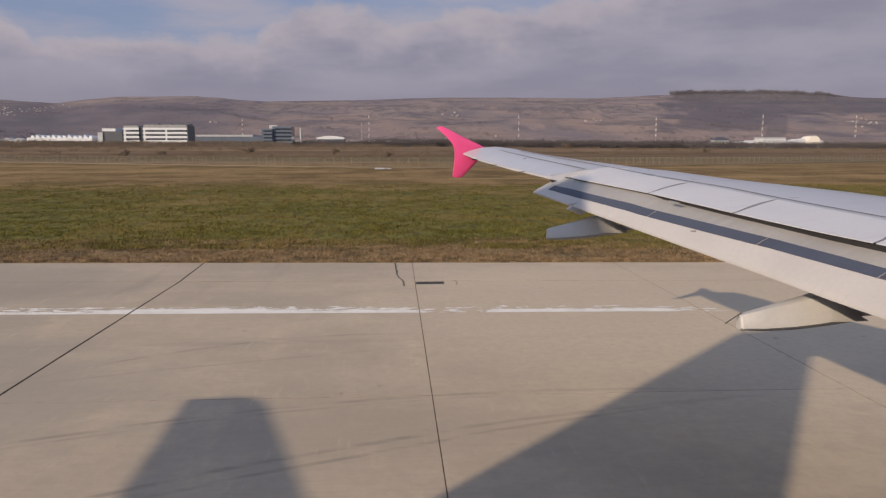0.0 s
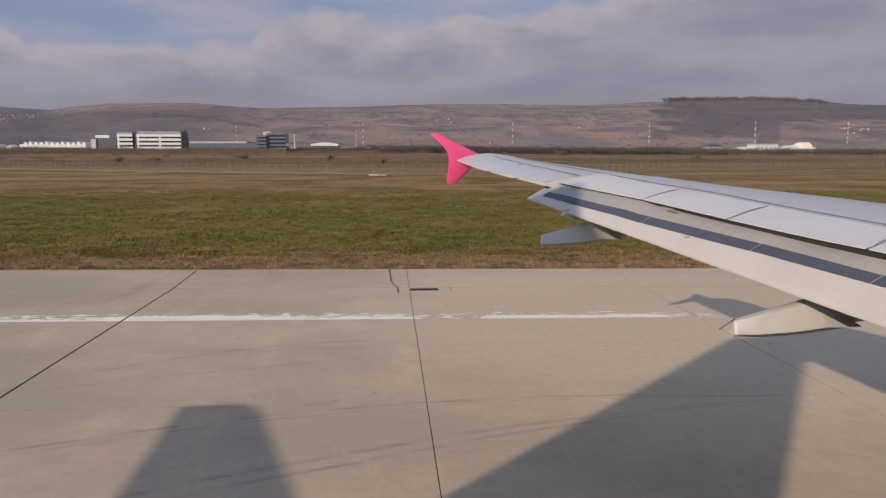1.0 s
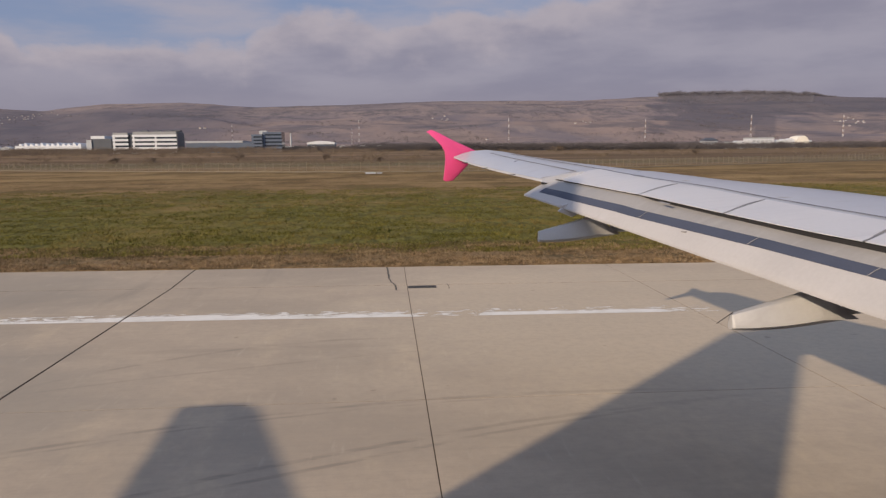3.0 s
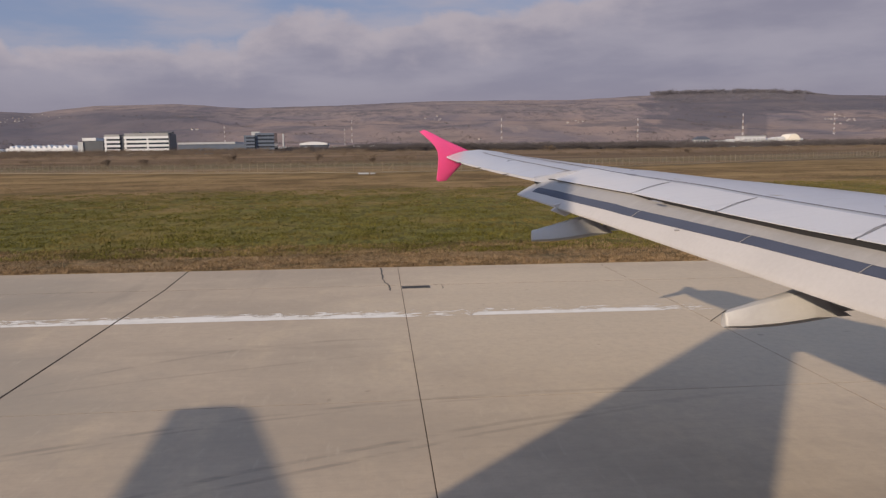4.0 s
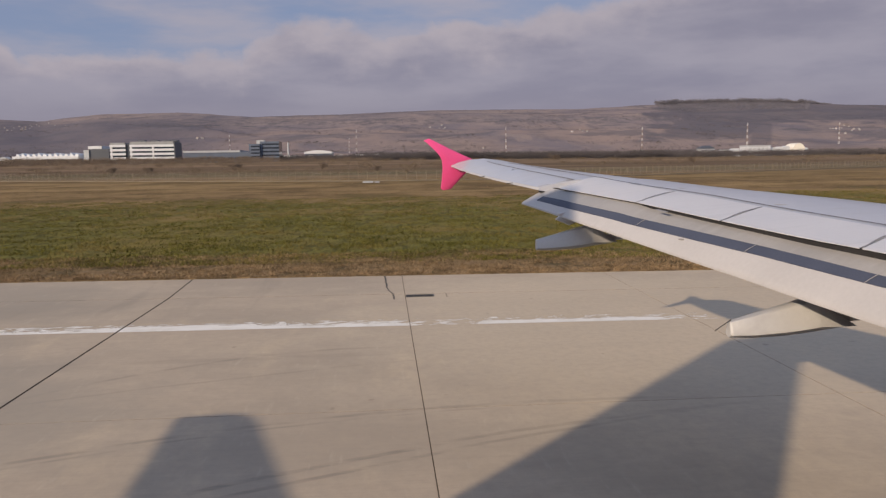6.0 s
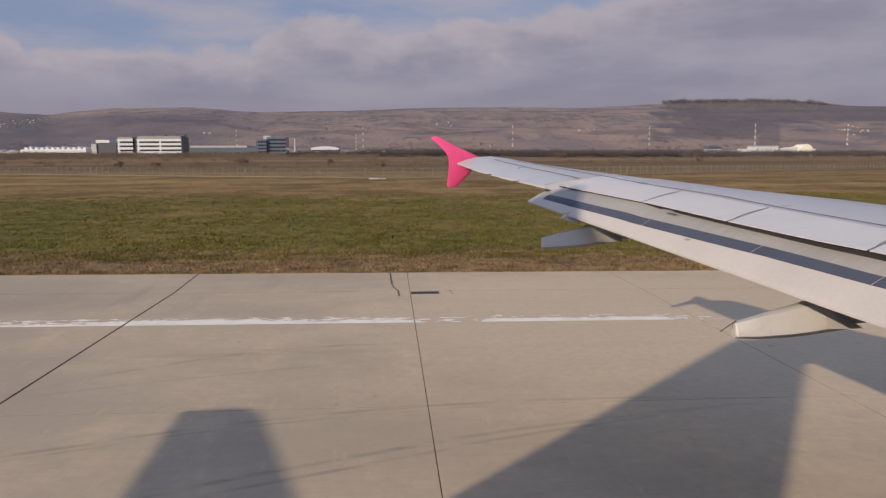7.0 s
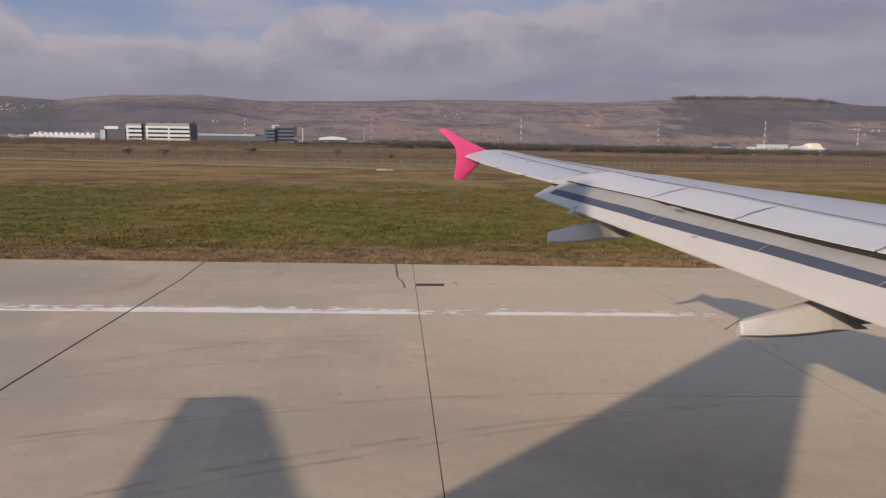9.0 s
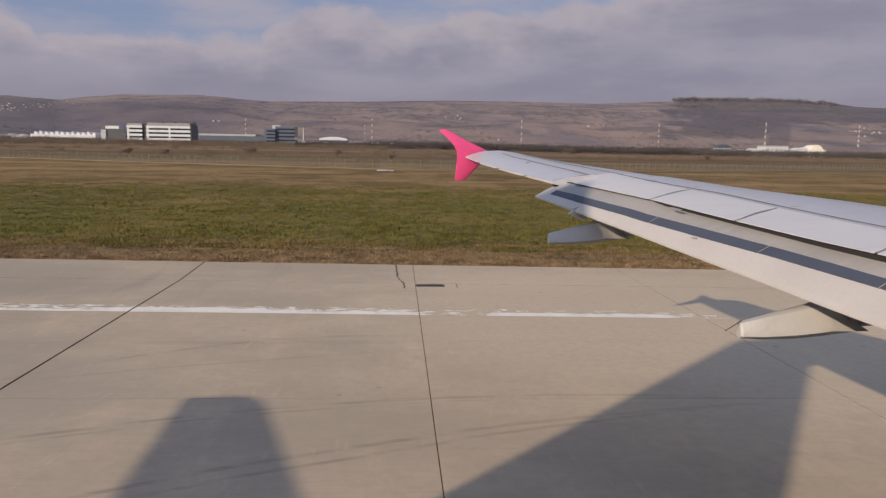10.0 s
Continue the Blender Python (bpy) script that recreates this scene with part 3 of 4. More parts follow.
        # small dark block painted as the shade between aileron and flap
        part("aileron_slot_shade", boxes((x_te(11.1) + 0.02, x_fix(11.1) + 0.12, 11.06, 11.12, 3.93, 3.99)), M_SHADE_WICK, wing)
        for y in (8.825, 7.315, 5.665):
            part("spoiler_seam", strip([(x_fix(y) + f, y + 0.9 * f - 0.35 * f * f) for f in (0.0, 0.16, 0.32, 0.48, 0.63)], 0.010, lift=0.010), M_SEAM, wing)
        for y in (12.6, 13.9):
            part("skin_seam", strip([(x_te(y) + 0.5, y), (x_le(y) - 0.3, y)], 0.012), M_SEAM, wing)
        for y in (7.9, 6.3, 9.6):
            part("skin_seam", strip([(x_fix(y) + 1.0, y), (x_le(y) - 0.6, y)], 0.012), M_SEAM, wing)
        build_flap(wing)
        build_fairing(wing, 9.9, 2.03, 3.215, 3.35)
        bracket = [(2.33, 3.70), (2.35, 3.665), (2.29, 3.62), (2.49, 3.535), (2.585, 3.583), (2.665, 3.57), (2.66, 3.70), (2.45, 3.73)]
        part("flap_bracket", plate(bracket, 9.93, 0.05), M_FLAP, wing, "pale bracket at the flap's outer track")
        build_fairing(wing, 6.2, 2.97, 2.872, 3.005)
        # tip fence: swept arrow above, stub below
        outline = [(0.829, 4.811), (0.929, 4.846), (1.099, 4.772), (1.326, 4.653), (1.554, 4.545), (1.852, 4.405), (1.753, 4.258), (1.653, 4.144), (1.509, 3.996),
                   (1.353, 3.836), (1.205, 3.817), (1.154, 3.856), (1.179, 4.036), (1.198, 4.261), (1.184, 4.417), (1.125, 4.528), (1.022, 4.637)]
        fence = smooth(part("wingtip_fence", plate(outline, 15.06, 0.035), M_PINK, wing, "magenta painted wingtip fence"), 50)
        for y in (12.0, 13.2, 14.2):
            bm = bmesh.new()
            rod(bm, (x_te(y) + 0.01, y, lerp(Z_UP, y) - 0.01), (x_te(y) - 0.10, y, lerp(Z_UP, y) - 0.02), 0.006)
            part("static_wick", bm, M_SHADE_WICK, wing)
        # small access marks on the upper skin
        for x0, y0 in ((3.05, 8.2), (4.9, 6.9), (5.2, 6.55)):
            part("access_panel", strip([(x0, y0), (x0 + 0.04, y0 - 0.18)], 0.05), M_SEAM, wing)

    # tail
    secs = []
    for z in (5.3, 6.2, 7.6, 9.4, 11.0, 11.7, 11.85):
        le, te = -7.2 - 0.816 * (z - 6.77), -11.9 - 0.28 * (z - 6.8)
        if z > 11.8:
            le -= 0.25
        c = le - te
        secs.append([(te + u * c, AXIS_Y + s * c * 0.055 * th, z) for u, th, s in
                     ((0, 0.05, 1), (0.3, 0.7, 1), (0.65, 1, 1), (0.9, 0.6, 1), (1, 0.02, 1), (0.9, 0.6, -1), (0.65, 1, -1), (0.3, 0.7, -1))])
    smooth(part("tail_fin", loft(secs), M_PINK, plane, "swept tail fin"), 40)
    for side in (1, -1):
        secs = []
        for y in (-1.5, 0.5, 2.5, 4.1, 4.3):
            d = 4.3 - y
            le, te, z = -12.24 + 0.55 * d, -13.6 + 0.235 * d, 5.43 - 0.105 * d
            if y > 4.2:
                le -= 0.15
            c = le - te
            out = AXIS_Y + side * (y - AXIS_Y)
            secs.append([(te + u * c, out, z + s * c * 0.05 * th) for u, th, s in
                         ((0, 0.05, 1), (0.3, 0.7, 1), (0.65, 1, 1), (0.9, 0.6, 1), (1, 0.02, 1), (0.9, 0.6, -1), (0.65, 1, -1), (0.3, 0.7, -1))])
        smooth(part("tailplane", loft(secs), M_BODY, plane, "white tailplane"), 40)
    # engines and gear
    for side in (1, -1):
        cy = AXIS_Y + side * 5.75
        rings = []
        for x, r in ((13.6, 0.98), (13.75, 1.08), (13.4, 1.2), (12.0, 1.24), (10.5, 1.1), (9.3, 0.72), (8.9, 0.5)):
            rings.append([(x, cy + r * math.cos(a), 2.0 + r * math.sin(a)) for a in np.linspace(0, 2 * math.pi, 29)[:-1]])
        engine = smooth(part("engine", loft(rings), M_BODY, plane, "white engine nacelle"), 40)
        part("pylon", boxes((9.6, 12.6, cy - 0.14, cy + 0.14, 2.9, 3.45), bevel=0.05), M_BODY, engine)
    for x, y in ((5.6, AXIS_Y + 3.8), (5.6, AXIS_Y - 3.8), (18.4, AXIS_Y)):
        r = 0.58 if x < 10 else 0.38
        bm = bmesh.new()
        rod(bm, (x, y, r), (x, y, 3.2 if x < 10 else 2.3), 0.13, 12)
        rod(bm, (x, y - 0.4, r), (x, y + 0.4, r), 0.08, 10)
        gear = part("gear_leg", bm, M_STEEL, plane, "steel landing gear leg")
        for s in (-1, 1):
            bm = bmesh.new()
            rings = []
            for dy, rr in ((-0.2, 0.7), (-0.19, 0.92), (-0.1, 1.0), (0.1, 1.0), (0.19, 0.92), (0.2, 0.7)):
                rings.append([(x + r * rr * math.cos(a), y + s * 0.42 + dy, r + r * rr * math.sin(a)) for a in np.linspace(0, 2 * math.pi, 25)[:-1]])
            smooth(part("wheel", loft(rings), M_RUBBER, gear, "black rubber tyre"), 40)


SLOT = [(3.9, 0.064), (5.6, 0.056), (7.0, 0.042), (8.2, 0.038), (8.65, 0.036), (8.75, 0.015), (11.2, 0.013)]


def flap_point(y, f, sink=0.0):
    """A point of the flap's upper skin, f from the slot to the trailing edge."""
    xa, za = x_fix(y) + 0.02, lerp(Z_UP, y) - lerp(SLOT, y)
    xb, zb = x_flap(y), lerp(Z_FLAP, y)
    bulge = 0.05 * 4 * f * (1 - f) * min(1.0, 0.25 + (11.2 - y) / 1.2)
    return (xa + (xb - xa) * f , y, za + (zb - za) * f + bulge - sink)


BAND_TOP = [(3.9, 0.35), (5.5, 0.37), (6.0, 0.362), (6.5, 0.373), (7.5, 0.431), (8.5, 0.50), (9.5, 0.554), (10.2, 0.574), (11.2, 0.545)]
BAND_LOW = [(3.9, 0.53), (5.5, 0.56), (6.0, 0.573), (6.5, 0.59), (7.5, 0.655), (8.5, 0.715), (9.5, 0.757), (10.2, 0.79), (11.2, 0.76)]


def band_start(y):
    return lerp(BAND_TOP, y)


def band_end(y):
    return lerp(BAND_LOW, y)


def build_flap(wing):
    ys = np.linspace(11.16, 3.9, 26)
    secs = []
    for y in ys:
        xf, z = x_fix(y), lerp(Z_UP, y)
        top = [flap_point(y, f) for f in (0.0, 0.15, band_start(y), (band_start(y) + band_end(y)) / 2, band_end(y), 0.9, 1.0)]
        tail = flap_point(y, 1.0, 0.02)
        secs.append([(xf + 0.3, y, z - 0.26), (xf + 0.26, y, z - 0.14), (xf + 0.14, y, z - 0.085)] + top + [tail, (xf - 0.12, y, z - 0.28), (xf + 0.16, y, z - 0.32)])
    flap = smooth(part("flap", loft(secs), M_FLAP, wing, "white trailing edge flap, partly extended"), 40)
    up = Vector((-0.6, 0, 0.8))
    secs = []
    for y in ys[1:]:
        pts = [Vector(flap_point(y, f)) for f in (band_start(y), (band_start(y) + band_end(y)) / 2, band_end(y))]
        secs.append([p + up * 0.004 for p in pts] + [p - up * 0.004 for p in pts[::-1]])
    # thin skin over the flap's front, its lesser light painted as grey
    skin = []
    for y in ys[1:]:
        pts = [Vector(flap_point(y, f)) for f in (0.0, 0.15, band_start(y) - 0.005)]
        skin.append([p + up * 0.003 for p in pts] + [p - up * 0.004 for p in pts[::-1]])
    smooth(part("flap_nose", loft(skin), M_NOSE, wing, "nose of the flap, greyed because it catches less sun"), 40)
    part("flap_band", loft(secs), M_BAND, wing, "slate blue band along the flap")
    for y in (8.3, 6.62, 5.35):
        pts = [Vector(flap_point(y + 0.12 * (f - 0.3), f)) + up * 0.009 for f in (band_start(y) - 0.01, (band_start(y) + band_end(y)) / 2, band_end(y) + 0.02)]
        secs = [[p + Vector((0, -0.004, 0)), p + Vector((0, 0.004, 0)), p + Vector((0, 0.004, 0)) + up * 0.003, p + Vector((0, -0.004, 0)) + up * 0.003] for p in pts]
        part("flap_joint", loft(secs), M_NOSE, wing)
    for y, f in ((7.55, 0.72),):
        p = Vector(flap_point(y, f)) + up * 0.006
        q = Vector(flap_point(y - 0.06, f - 0.02)) + up * 0.006
        bm = bmesh.new()
        rod(bm, p, q, 0.009, 6)
        part("flap_latch", bm, M_SEAM, wing)


def build_fairing(wing, y, xa, z_low, z_top):
    """A canoe fairing under the flap: a hinged tail with a slanted front end, and the fixed body ahead of it in the flap's shade."""
    zf = lerp(Z_UP, y)

    def skin(rows):
        secs = []
        for dx, lo, hi, w in rows:
            mid = lo + (hi - lo) * 0.22
            secs.append([(xa + dx, y - w * 0.40, hi), (xa + dx, y - w * 0.55, hi - (hi - lo) * 0.06), (xa + dx, y - w, mid), (xa + dx, y - w * 0.6, lo + (mid - lo) * 0.25), (xa + dx, y, lo),
                         (xa + dx, y + w * 0.6, lo + (mid - lo) * 0.25), (xa + dx, y + w, mid), (xa + dx, y + w * 0.55, hi - (hi - lo) * 0.06), (xa + dx, y + w * 0.40, hi)])
        return loft(secs)

    tail = ((0.0, z_low, z_top, 0.05), (0.015, z_low - 0.005, z_top + 0.006, 0.07), (0.20, z_low - 0.011, z_top + 0.052, 0.10), (0.45, z_low, z_top + 0.118, 0.135), (0.62, z_low + 0.018, z_top + 0.163, 0.155),
            (0.74, z_low + 0.034, z_top + 0.198, 0.165), (0.76, z_low + 0.038, z_top + 0.190, 0.165), (0.92, z_low + 0.066, z_top + 0.080, 0.165), (1.075, z_low + 0.097, z_low + 0.108, 0.15))
    body = ((0.99, z_low + 0.105, z_low + 0.20, 0.08), (1.27, z_low + 0.12, z_top + 0.24, 0.10), (1.8, zf - 0.50, zf - 0.25, 0.16), (2.6, zf - 0.42, zf - 0.25, 0.05))
    smooth(part("flap_track_fairing", skin(tail), M_FAIRING, wing, "off-white canoe fairing under the flap"), 35)
    smooth(part("fairing_body", skin(body), M_FAIRING, wing), 50)
    if y > 8:
        return
    bm = bmesh.new()
    rod(bm, (xa + 0.02, y, z_top + 0.02), (xa - 0.13, y - 0.02, z_top - 0.07), 0.005, 6)
    part("static_wick", bm, M_IRON, wing)


build_airplane()


# ---- apron furniture ----
def build_marking():
    """One length of paint on each slab."""
    bm = bmesh.new()
    for i in range(-5, 6):
        x0 = -7.114 + 7.764 * i + (0.03 if i == 0 else 0.012)
        x1 = -7.114 + 7.764 * (i + 1) - (0.03 if i == -1 else 0.012)
        xs = np.linspace(x0, x1, 5)
        top = [bm.verts.new((x, 20.74 - 0.034 * x, 0.004)) for x in xs]
        low = [bm.verts.new((x, 19.88 - 0.034 * x, 0.004)) for x in xs]
        for k in range(4):
            bm.faces.new((low[k], low[k + 1], top[k + 1], top[k]))
    tagged(part("edge_marking", bm, M_MARK), "worn white painted edge line on the concrete", "road marking", kind="structure")


def build_drain():
    grate = thing("drain_grate", "dark cast iron slot drain set in the concrete shoulder", "drain", at=(1.13, 24.25, 0.0))
    # flat dark sheet painted as the unlit depth below the bars
    part("pit_shade", boxes((-0.43, 0.43, -0.16, 0.16, 0.003, 0.006)), M_PIT, grate)
    part("frame", boxes((-0.46, 0.46, 0.15, 0.19, 0.002, 0.016), (-0.46, 0.46, -0.19, -0.15, 0.002, 0.016), (-0.46, -0.42, -0.15, 0.15, 0.002, 0.016), (0.42, 0.46, -0.15, 0.15, 0.002, 0.016)), M_IRON, grate)
    for i in range(9):
        x = -0.38 + i * 0.095
        part("bar", boxes((x, x + 0.03, -0.15, 0.15, 0.004, 0.013)), M_IRON, grate)


def build_crack(name, pts, width, label):
    rng = random.Random(5)
    bm = bmesh.new()
    loops = []
    fine = []
    for (x0, y0), (x1, y1) in zip(pts, pts[1:]):
        for i in range(6):
            f = i / 6
            fine.append((x0 + (x1 - x0) * f + rng.uniform(-0.025, 0.025), y0 + (y1 - y0) * f))
    fine.append(pts[-1])
    for x, y in fine:
        w = width * rng.uniform(0.6, 1.3)
        loops.append((bm.verts.new((x - w, y, 0.004)), bm.verts.new((x + w, y, 0.004))))
    for a, b in zip(loops, loops[1:]):
        bm.faces.new((a[0], a[1], b[1], b[0]))
    tagged(part(name, bm, M_CRACK), label, "crack", kind="structure")


build_marking()
build_drain()
build_crack("crack", [(-0.02, 28.6), (0.03, 27.2), (0.06, 26.0), (0.16, 25.2), (0.28, 24.6), (0.29, 23.75)], 0.028, "jagged dark crack across the concrete shoulder")
build_crack("crack", [(1.98, 24.75), (2.0, 24.2), (1.99, 23.9)], 0.012, "short hairline crack beside the drain")


# ---- verge and meadow ----
def triangles(name, corners, material):
    """A loose mesh from an (n, 3, 3) array of triangle corners."""
    me = bpy.data.meshes.new(name)
    n = len(corners)
    me.from_pydata(corners.reshape(-1, 3).tolist(), [], np.arange(n * 3).reshape(-1, 3).tolist())
    me.materials.append(material)
    return new(name, me)


def build_tufts(name, count, area, size, blades, material, label, seed, keep=None):
    rng = np.random.default_rng(seed)
    x0, x1, y0, y1 = area
    spots = []
    while len(spots) < count:
        y = y0 + (y1 - y0) * rng.random() ** 1.25
        x = (x0 + (x1 - x0) * rng.random()) * y / y1
        if keep is None or keep(x, y, rng):
            spots.append((x, y + edge_shift(x, y), land_z(x, y) - 0.01))
    at = np.repeat(np.array(spots), blades, axis=0)
    n = len(at)
    s = np.repeat(size * (0.5 + rng.random(count)), blades)
    at[:, 0] += rng.normal(size=n) * s * 0.7
    at[:, 1] += rng.normal(size=n) * s * 0.7
    a = rng.random(n) * 6.283
    way = np.stack([np.cos(a), np.sin(a), np.zeros(n)], 1)
    side = np.stack([-np.sin(a), np.cos(a), np.zeros(n)], 1) * (s * 0.11)[:, None]
    tip = at + way * (s * 1.6 * rng.random(n))[:, None]
    tip[:, 2] += s * (0.3 + 0.8 * rng.random(n))
    tagged(triangles(name, np.stack([at - side, at + side, tip], 1), material), label, "grass", kind="stuff")


def clumpy(x, y, rng):
    return noise.noise((x * 0.45, y * 0.5, 4.0)) > rng.uniform(-0.45, 0.45)


build_tufts("dry_grass", 20000, (-27, 33, 28.74, 36.0), 0.095, 8, M_DRYTUFT, "straw-coloured dry grass along the concrete edge", 3, lambda x, y, rng: noise.noise((x * 0.35, y * 0.5, 9.0)) > rng.uniform(-0.7, 0.3))
build_tufts("green_grass", 46000, (-62, 75, 32.5, 88.0), 0.12, 7, M_GREENTUFT, "short green and brown winter grass", 4, clumpy)
build_tufts("meadow_grass", 9000, (-92, 112, 60.0, 150.0), 0.14, 6, M_DRYTUFT, "pale dry meadow grass", 6, clumpy)


# ---- perimeter fence ----
def fence_y(x):
    return 155.0 + 18.0 * (math.sqrt(1 + ((x - 12.0) / 30.0) ** 2) - 1)


def build_fence():
    fence = thing("perimeter_fence", "long grey wire mesh fence on pale concrete posts", "fence")
    me = bpy.data.meshes.new("post")
    bm = boxes((-0.045, 0.045, -0.045, 0.045, -0.1, 1.9), bevel=0.01)
    loft([[(-0.04, -0.04, 1.88), (0.04, -0.04, 1.88), (0.04, 0.04, 1.88), (-0.04, 0.04, 1.88)],
          [(-0.03, 0.18, 2.08), (0.03, 0.18, 2.08), (0.03, 0.24, 2.06), (-0.03, 0.24, 2.06)]], bm=bm)
    bm.to_mesh(me)
    bm.free()
    me.materials.append(M_POST)
    x, i, spots = -135.0, 0, []
    while x < 185.0:
        p = Vector((x, fence_y(x), land_z(x, fence_y(x))))
        spots.append(p)
        post = new("post", me)
        post.parent = fence
        post.location = p
        slope = (fence_y(x + 0.5) - fence_y(x - 0.5))
        x += 2.05 / math.sqrt(1 + slope * slope)
    for p in spots[4::9]:
        bm = bmesh.new()
        for lean in (-0.95, 0.95):
            rod(bm, p + Vector((lean, 0.0, -0.05)), p + Vector((0.0, 0.0, 1.6)), 0.05, 5)
        part("brace", bm, M_POST, fence)
    for a, b in zip(spots[::14], spots[14::14] + [spots[-1]]):
        seg = spots[spots.index(a):spots.index(b) + 1]
        bm = bmesh.new()
        for h in (0.15, 0.45, 0.75, 1.05, 1.35, 1.65, 1.88):
            for p, q in zip(seg, seg[1:]):
                rod(bm, p + Vector((0, 0, h)), q + Vector((0, 0, h)), 0.012, 3)
        for p, q in zip(seg, seg[1:]):
            for k in range(1, 8):
                r = p.lerp(q, k / 8)
                rod(bm, r + Vector((0, 0, 0.1)), r + Vector((0, 0, 1.88)), 0.006, 3)
        part("wire_mesh", bm, M_WIRE, fence)
    for a, b in zip(spots[::7], spots[7::7] + [spots[-1]]):
        d = (b - a).cross(Vector((0, 0, 1))).normalized() * 0.09
        up = Vector((0, 0, 0.17))
        part("plinth", loft([[p - d, p + d, p + d + up, p - d + up] for p in (a, b)]), M_POST, fence, "low pale concrete plinth")
    bm = bmesh.new()
    loops = []
    rng = random.Random(2)
    for x in np.linspace(-150, 200, 141):
        y = fence_y(x)
        w = 0.9 + rng.uniform(-0.3, 0.3)
        loops.append((bm.verts.new((x, y - 3.2 - w, 0.085)), bm.verts.new((x, y - 3.2 + w, 0.085))))
    for a, b in zip(loops, loops[1:]):
        bm.faces.new((a[0], b[0], b[1], a[1]))
    tagged(part("service_track", bm, M_PATH), "pale gravel track in front of the fence", "path", kind="structure")


build_fence()

slab_white = thing("concrete_plate", "small pale concrete plate lying in the grass", "plate", at=(-2.2, 146.0, 0.05))
part("plate", boxes((-1.6, 0.4, -1.2, 1.0, 0, 0.22), (0.6, 1.6, -0.8, 0.9, 0, 0.16), bevel=0.03), M_PALE, slab_white)


# ---- scrub, hedges and far woods ----
def build_scrub(name, spots, material, label, seed, bits=70, fine=0.055):
    """Bushes as loose clouds of small twig and leaf faces, each spot (x, y, width, height)."""
    rng = np.random.default_rng(seed)
    tris = []
    for x, y, w, h in spots:
        z = land_z(x, y)
        lobe = np.stack([rng.normal(size=5) * w * 0.28, rng.normal(size=5) * w * 0.28, h * (0.3 + 0.4 * rng.random(5)), 0.25 + 0.3 * rng.random(5)], 1)[rng.integers(0, 5, bits)]
        d = rng.normal(size=(bits, 3))
        d *= (rng.random(bits) ** 0.4 / np.linalg.norm(d, axis=1))[:, None] * lobe[:, 3:4]
        c = lobe[:, :3] + d * (w, w, h)
        c[:, 2] = np.maximum(0.05, c[:, 2])
        s = fine * (0.5 + rng.random((bits, 1, 1))) * max(h, w * 0.5)
        tris.append(c[:, None, :] + (x, y, z) + rng.normal(size=(bits, 3, 3)) * s)
        tris.append(np.array([[(x - w * 0.05, y, z - 0.2), (x + w * 0.05, y, z - 0.2), (x, y, z + h * 0.6)]]))
    return tagged(triangles(name, np.concatenate(tris), material), label, "bushes", kind="stuff")


def row_of(seed, count, k0, k1, y0, y1, w, h, vary=0.4):
    rng = random.Random(seed)
    out = []
    for _ in range(count):
        y = rng.uniform(y0, y1)
        s = rng.uniform(1 - vary, 1 + vary)
        out.append((rng.uniform(k0, k1) * y, y, w * s, h * s * rng.uniform(0.8, 1.2)))
    return out


build_scrub("scrub", row_of(1, 260, -0.66, 0.05, 230, 470, 4.5, 1.25), M_SCRUB, "brown leafless scrub beyond the fence", 11, 260, 0.035)
build_scrub("scrub", row_of(2, 260, -0.05, 0.85, 300, 640, 6.0, 1.1), M_SCRUB, "brown leafless scrub beyond the fence", 12, 240, 0.035)
build_scrub("scrub", row_of(9, 70, -0.62, 0.06, 270, 440, 3.0, 2.1), M_THICKET, "dark leafless bushes scattered over the rough field", 21, 150, 0.035)
build_scrub("hedge", row_of(3, 900, -0.03, 0.42, 800, 870, 11.0, 7.6, 0.12), M_HEDGE, "dark band of leafless trees along the field's far side", 13, 720, 0.023)
build_scrub("hedge", row_of(5, 700, 0.40, 0.90, 760, 850, 11.0, 6.8, 0.16), M_HEDGE, "dark band of leafless trees along the field's far side", 16, 560, 0.024)
build_scrub("thicket", row_of(4, 260, -0.70, -0.02, 400, 505, 6.0, 2.0), M_THICKET, "grey-brown thicket in front of the buildings", 14, 420, 0.028)
build_scrub("thicket", row_of(6, 220, -0.62, -0.365, 560, 600, 8.0, 3.9), M_THICKET, "grey-brown trees in front of the works", 18, 420, 0.026)
build_scrub("thicket", row_of(7, 520, -0.72, -0.145, 495, 520, 7.0, 3.4, 0.3), M_THICKET, "grey-brown thicket in front of the buildings", 19, 460, 0.026)
build_scrub("hedge", row_of(8, 320, -0.16, 0.02, 566, 586, 7.0, 4.3, 0.18), M_HEDGE, "dark hedge below the bank", 20, 420, 0.028)
ridge_spots = []
for i in range(900):
    f = random.Random(i).random()
    k = 0.368 + 0.245 * f
    y = RIDGE_Y - 30 + 60 * random.Random(i + 900).random()
    ridge_spots.append((k * y, y, 17.0, (21.0 if k < 0.58 else 21.0 * max(0.2, (0.615 - k) / 0.035)) * (0.35 + 0.75 * random.Random(i + 77).random() + 0.35 * noise.noise((k * 60.0, 0.0, 7.0)))))
for i in range(900):
    rng = random.Random(i + 5000)
    y = RIDGE_Y - 30 - 420 * rng.random() ** 1.6
    k = 0.372 + 0.21 * rng.random()
    ridge_spots.append((k * y, y, 15.0, 9.0 * rng.uniform(0.4, 1.3)))
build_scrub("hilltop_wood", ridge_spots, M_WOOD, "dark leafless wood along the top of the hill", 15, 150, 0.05)


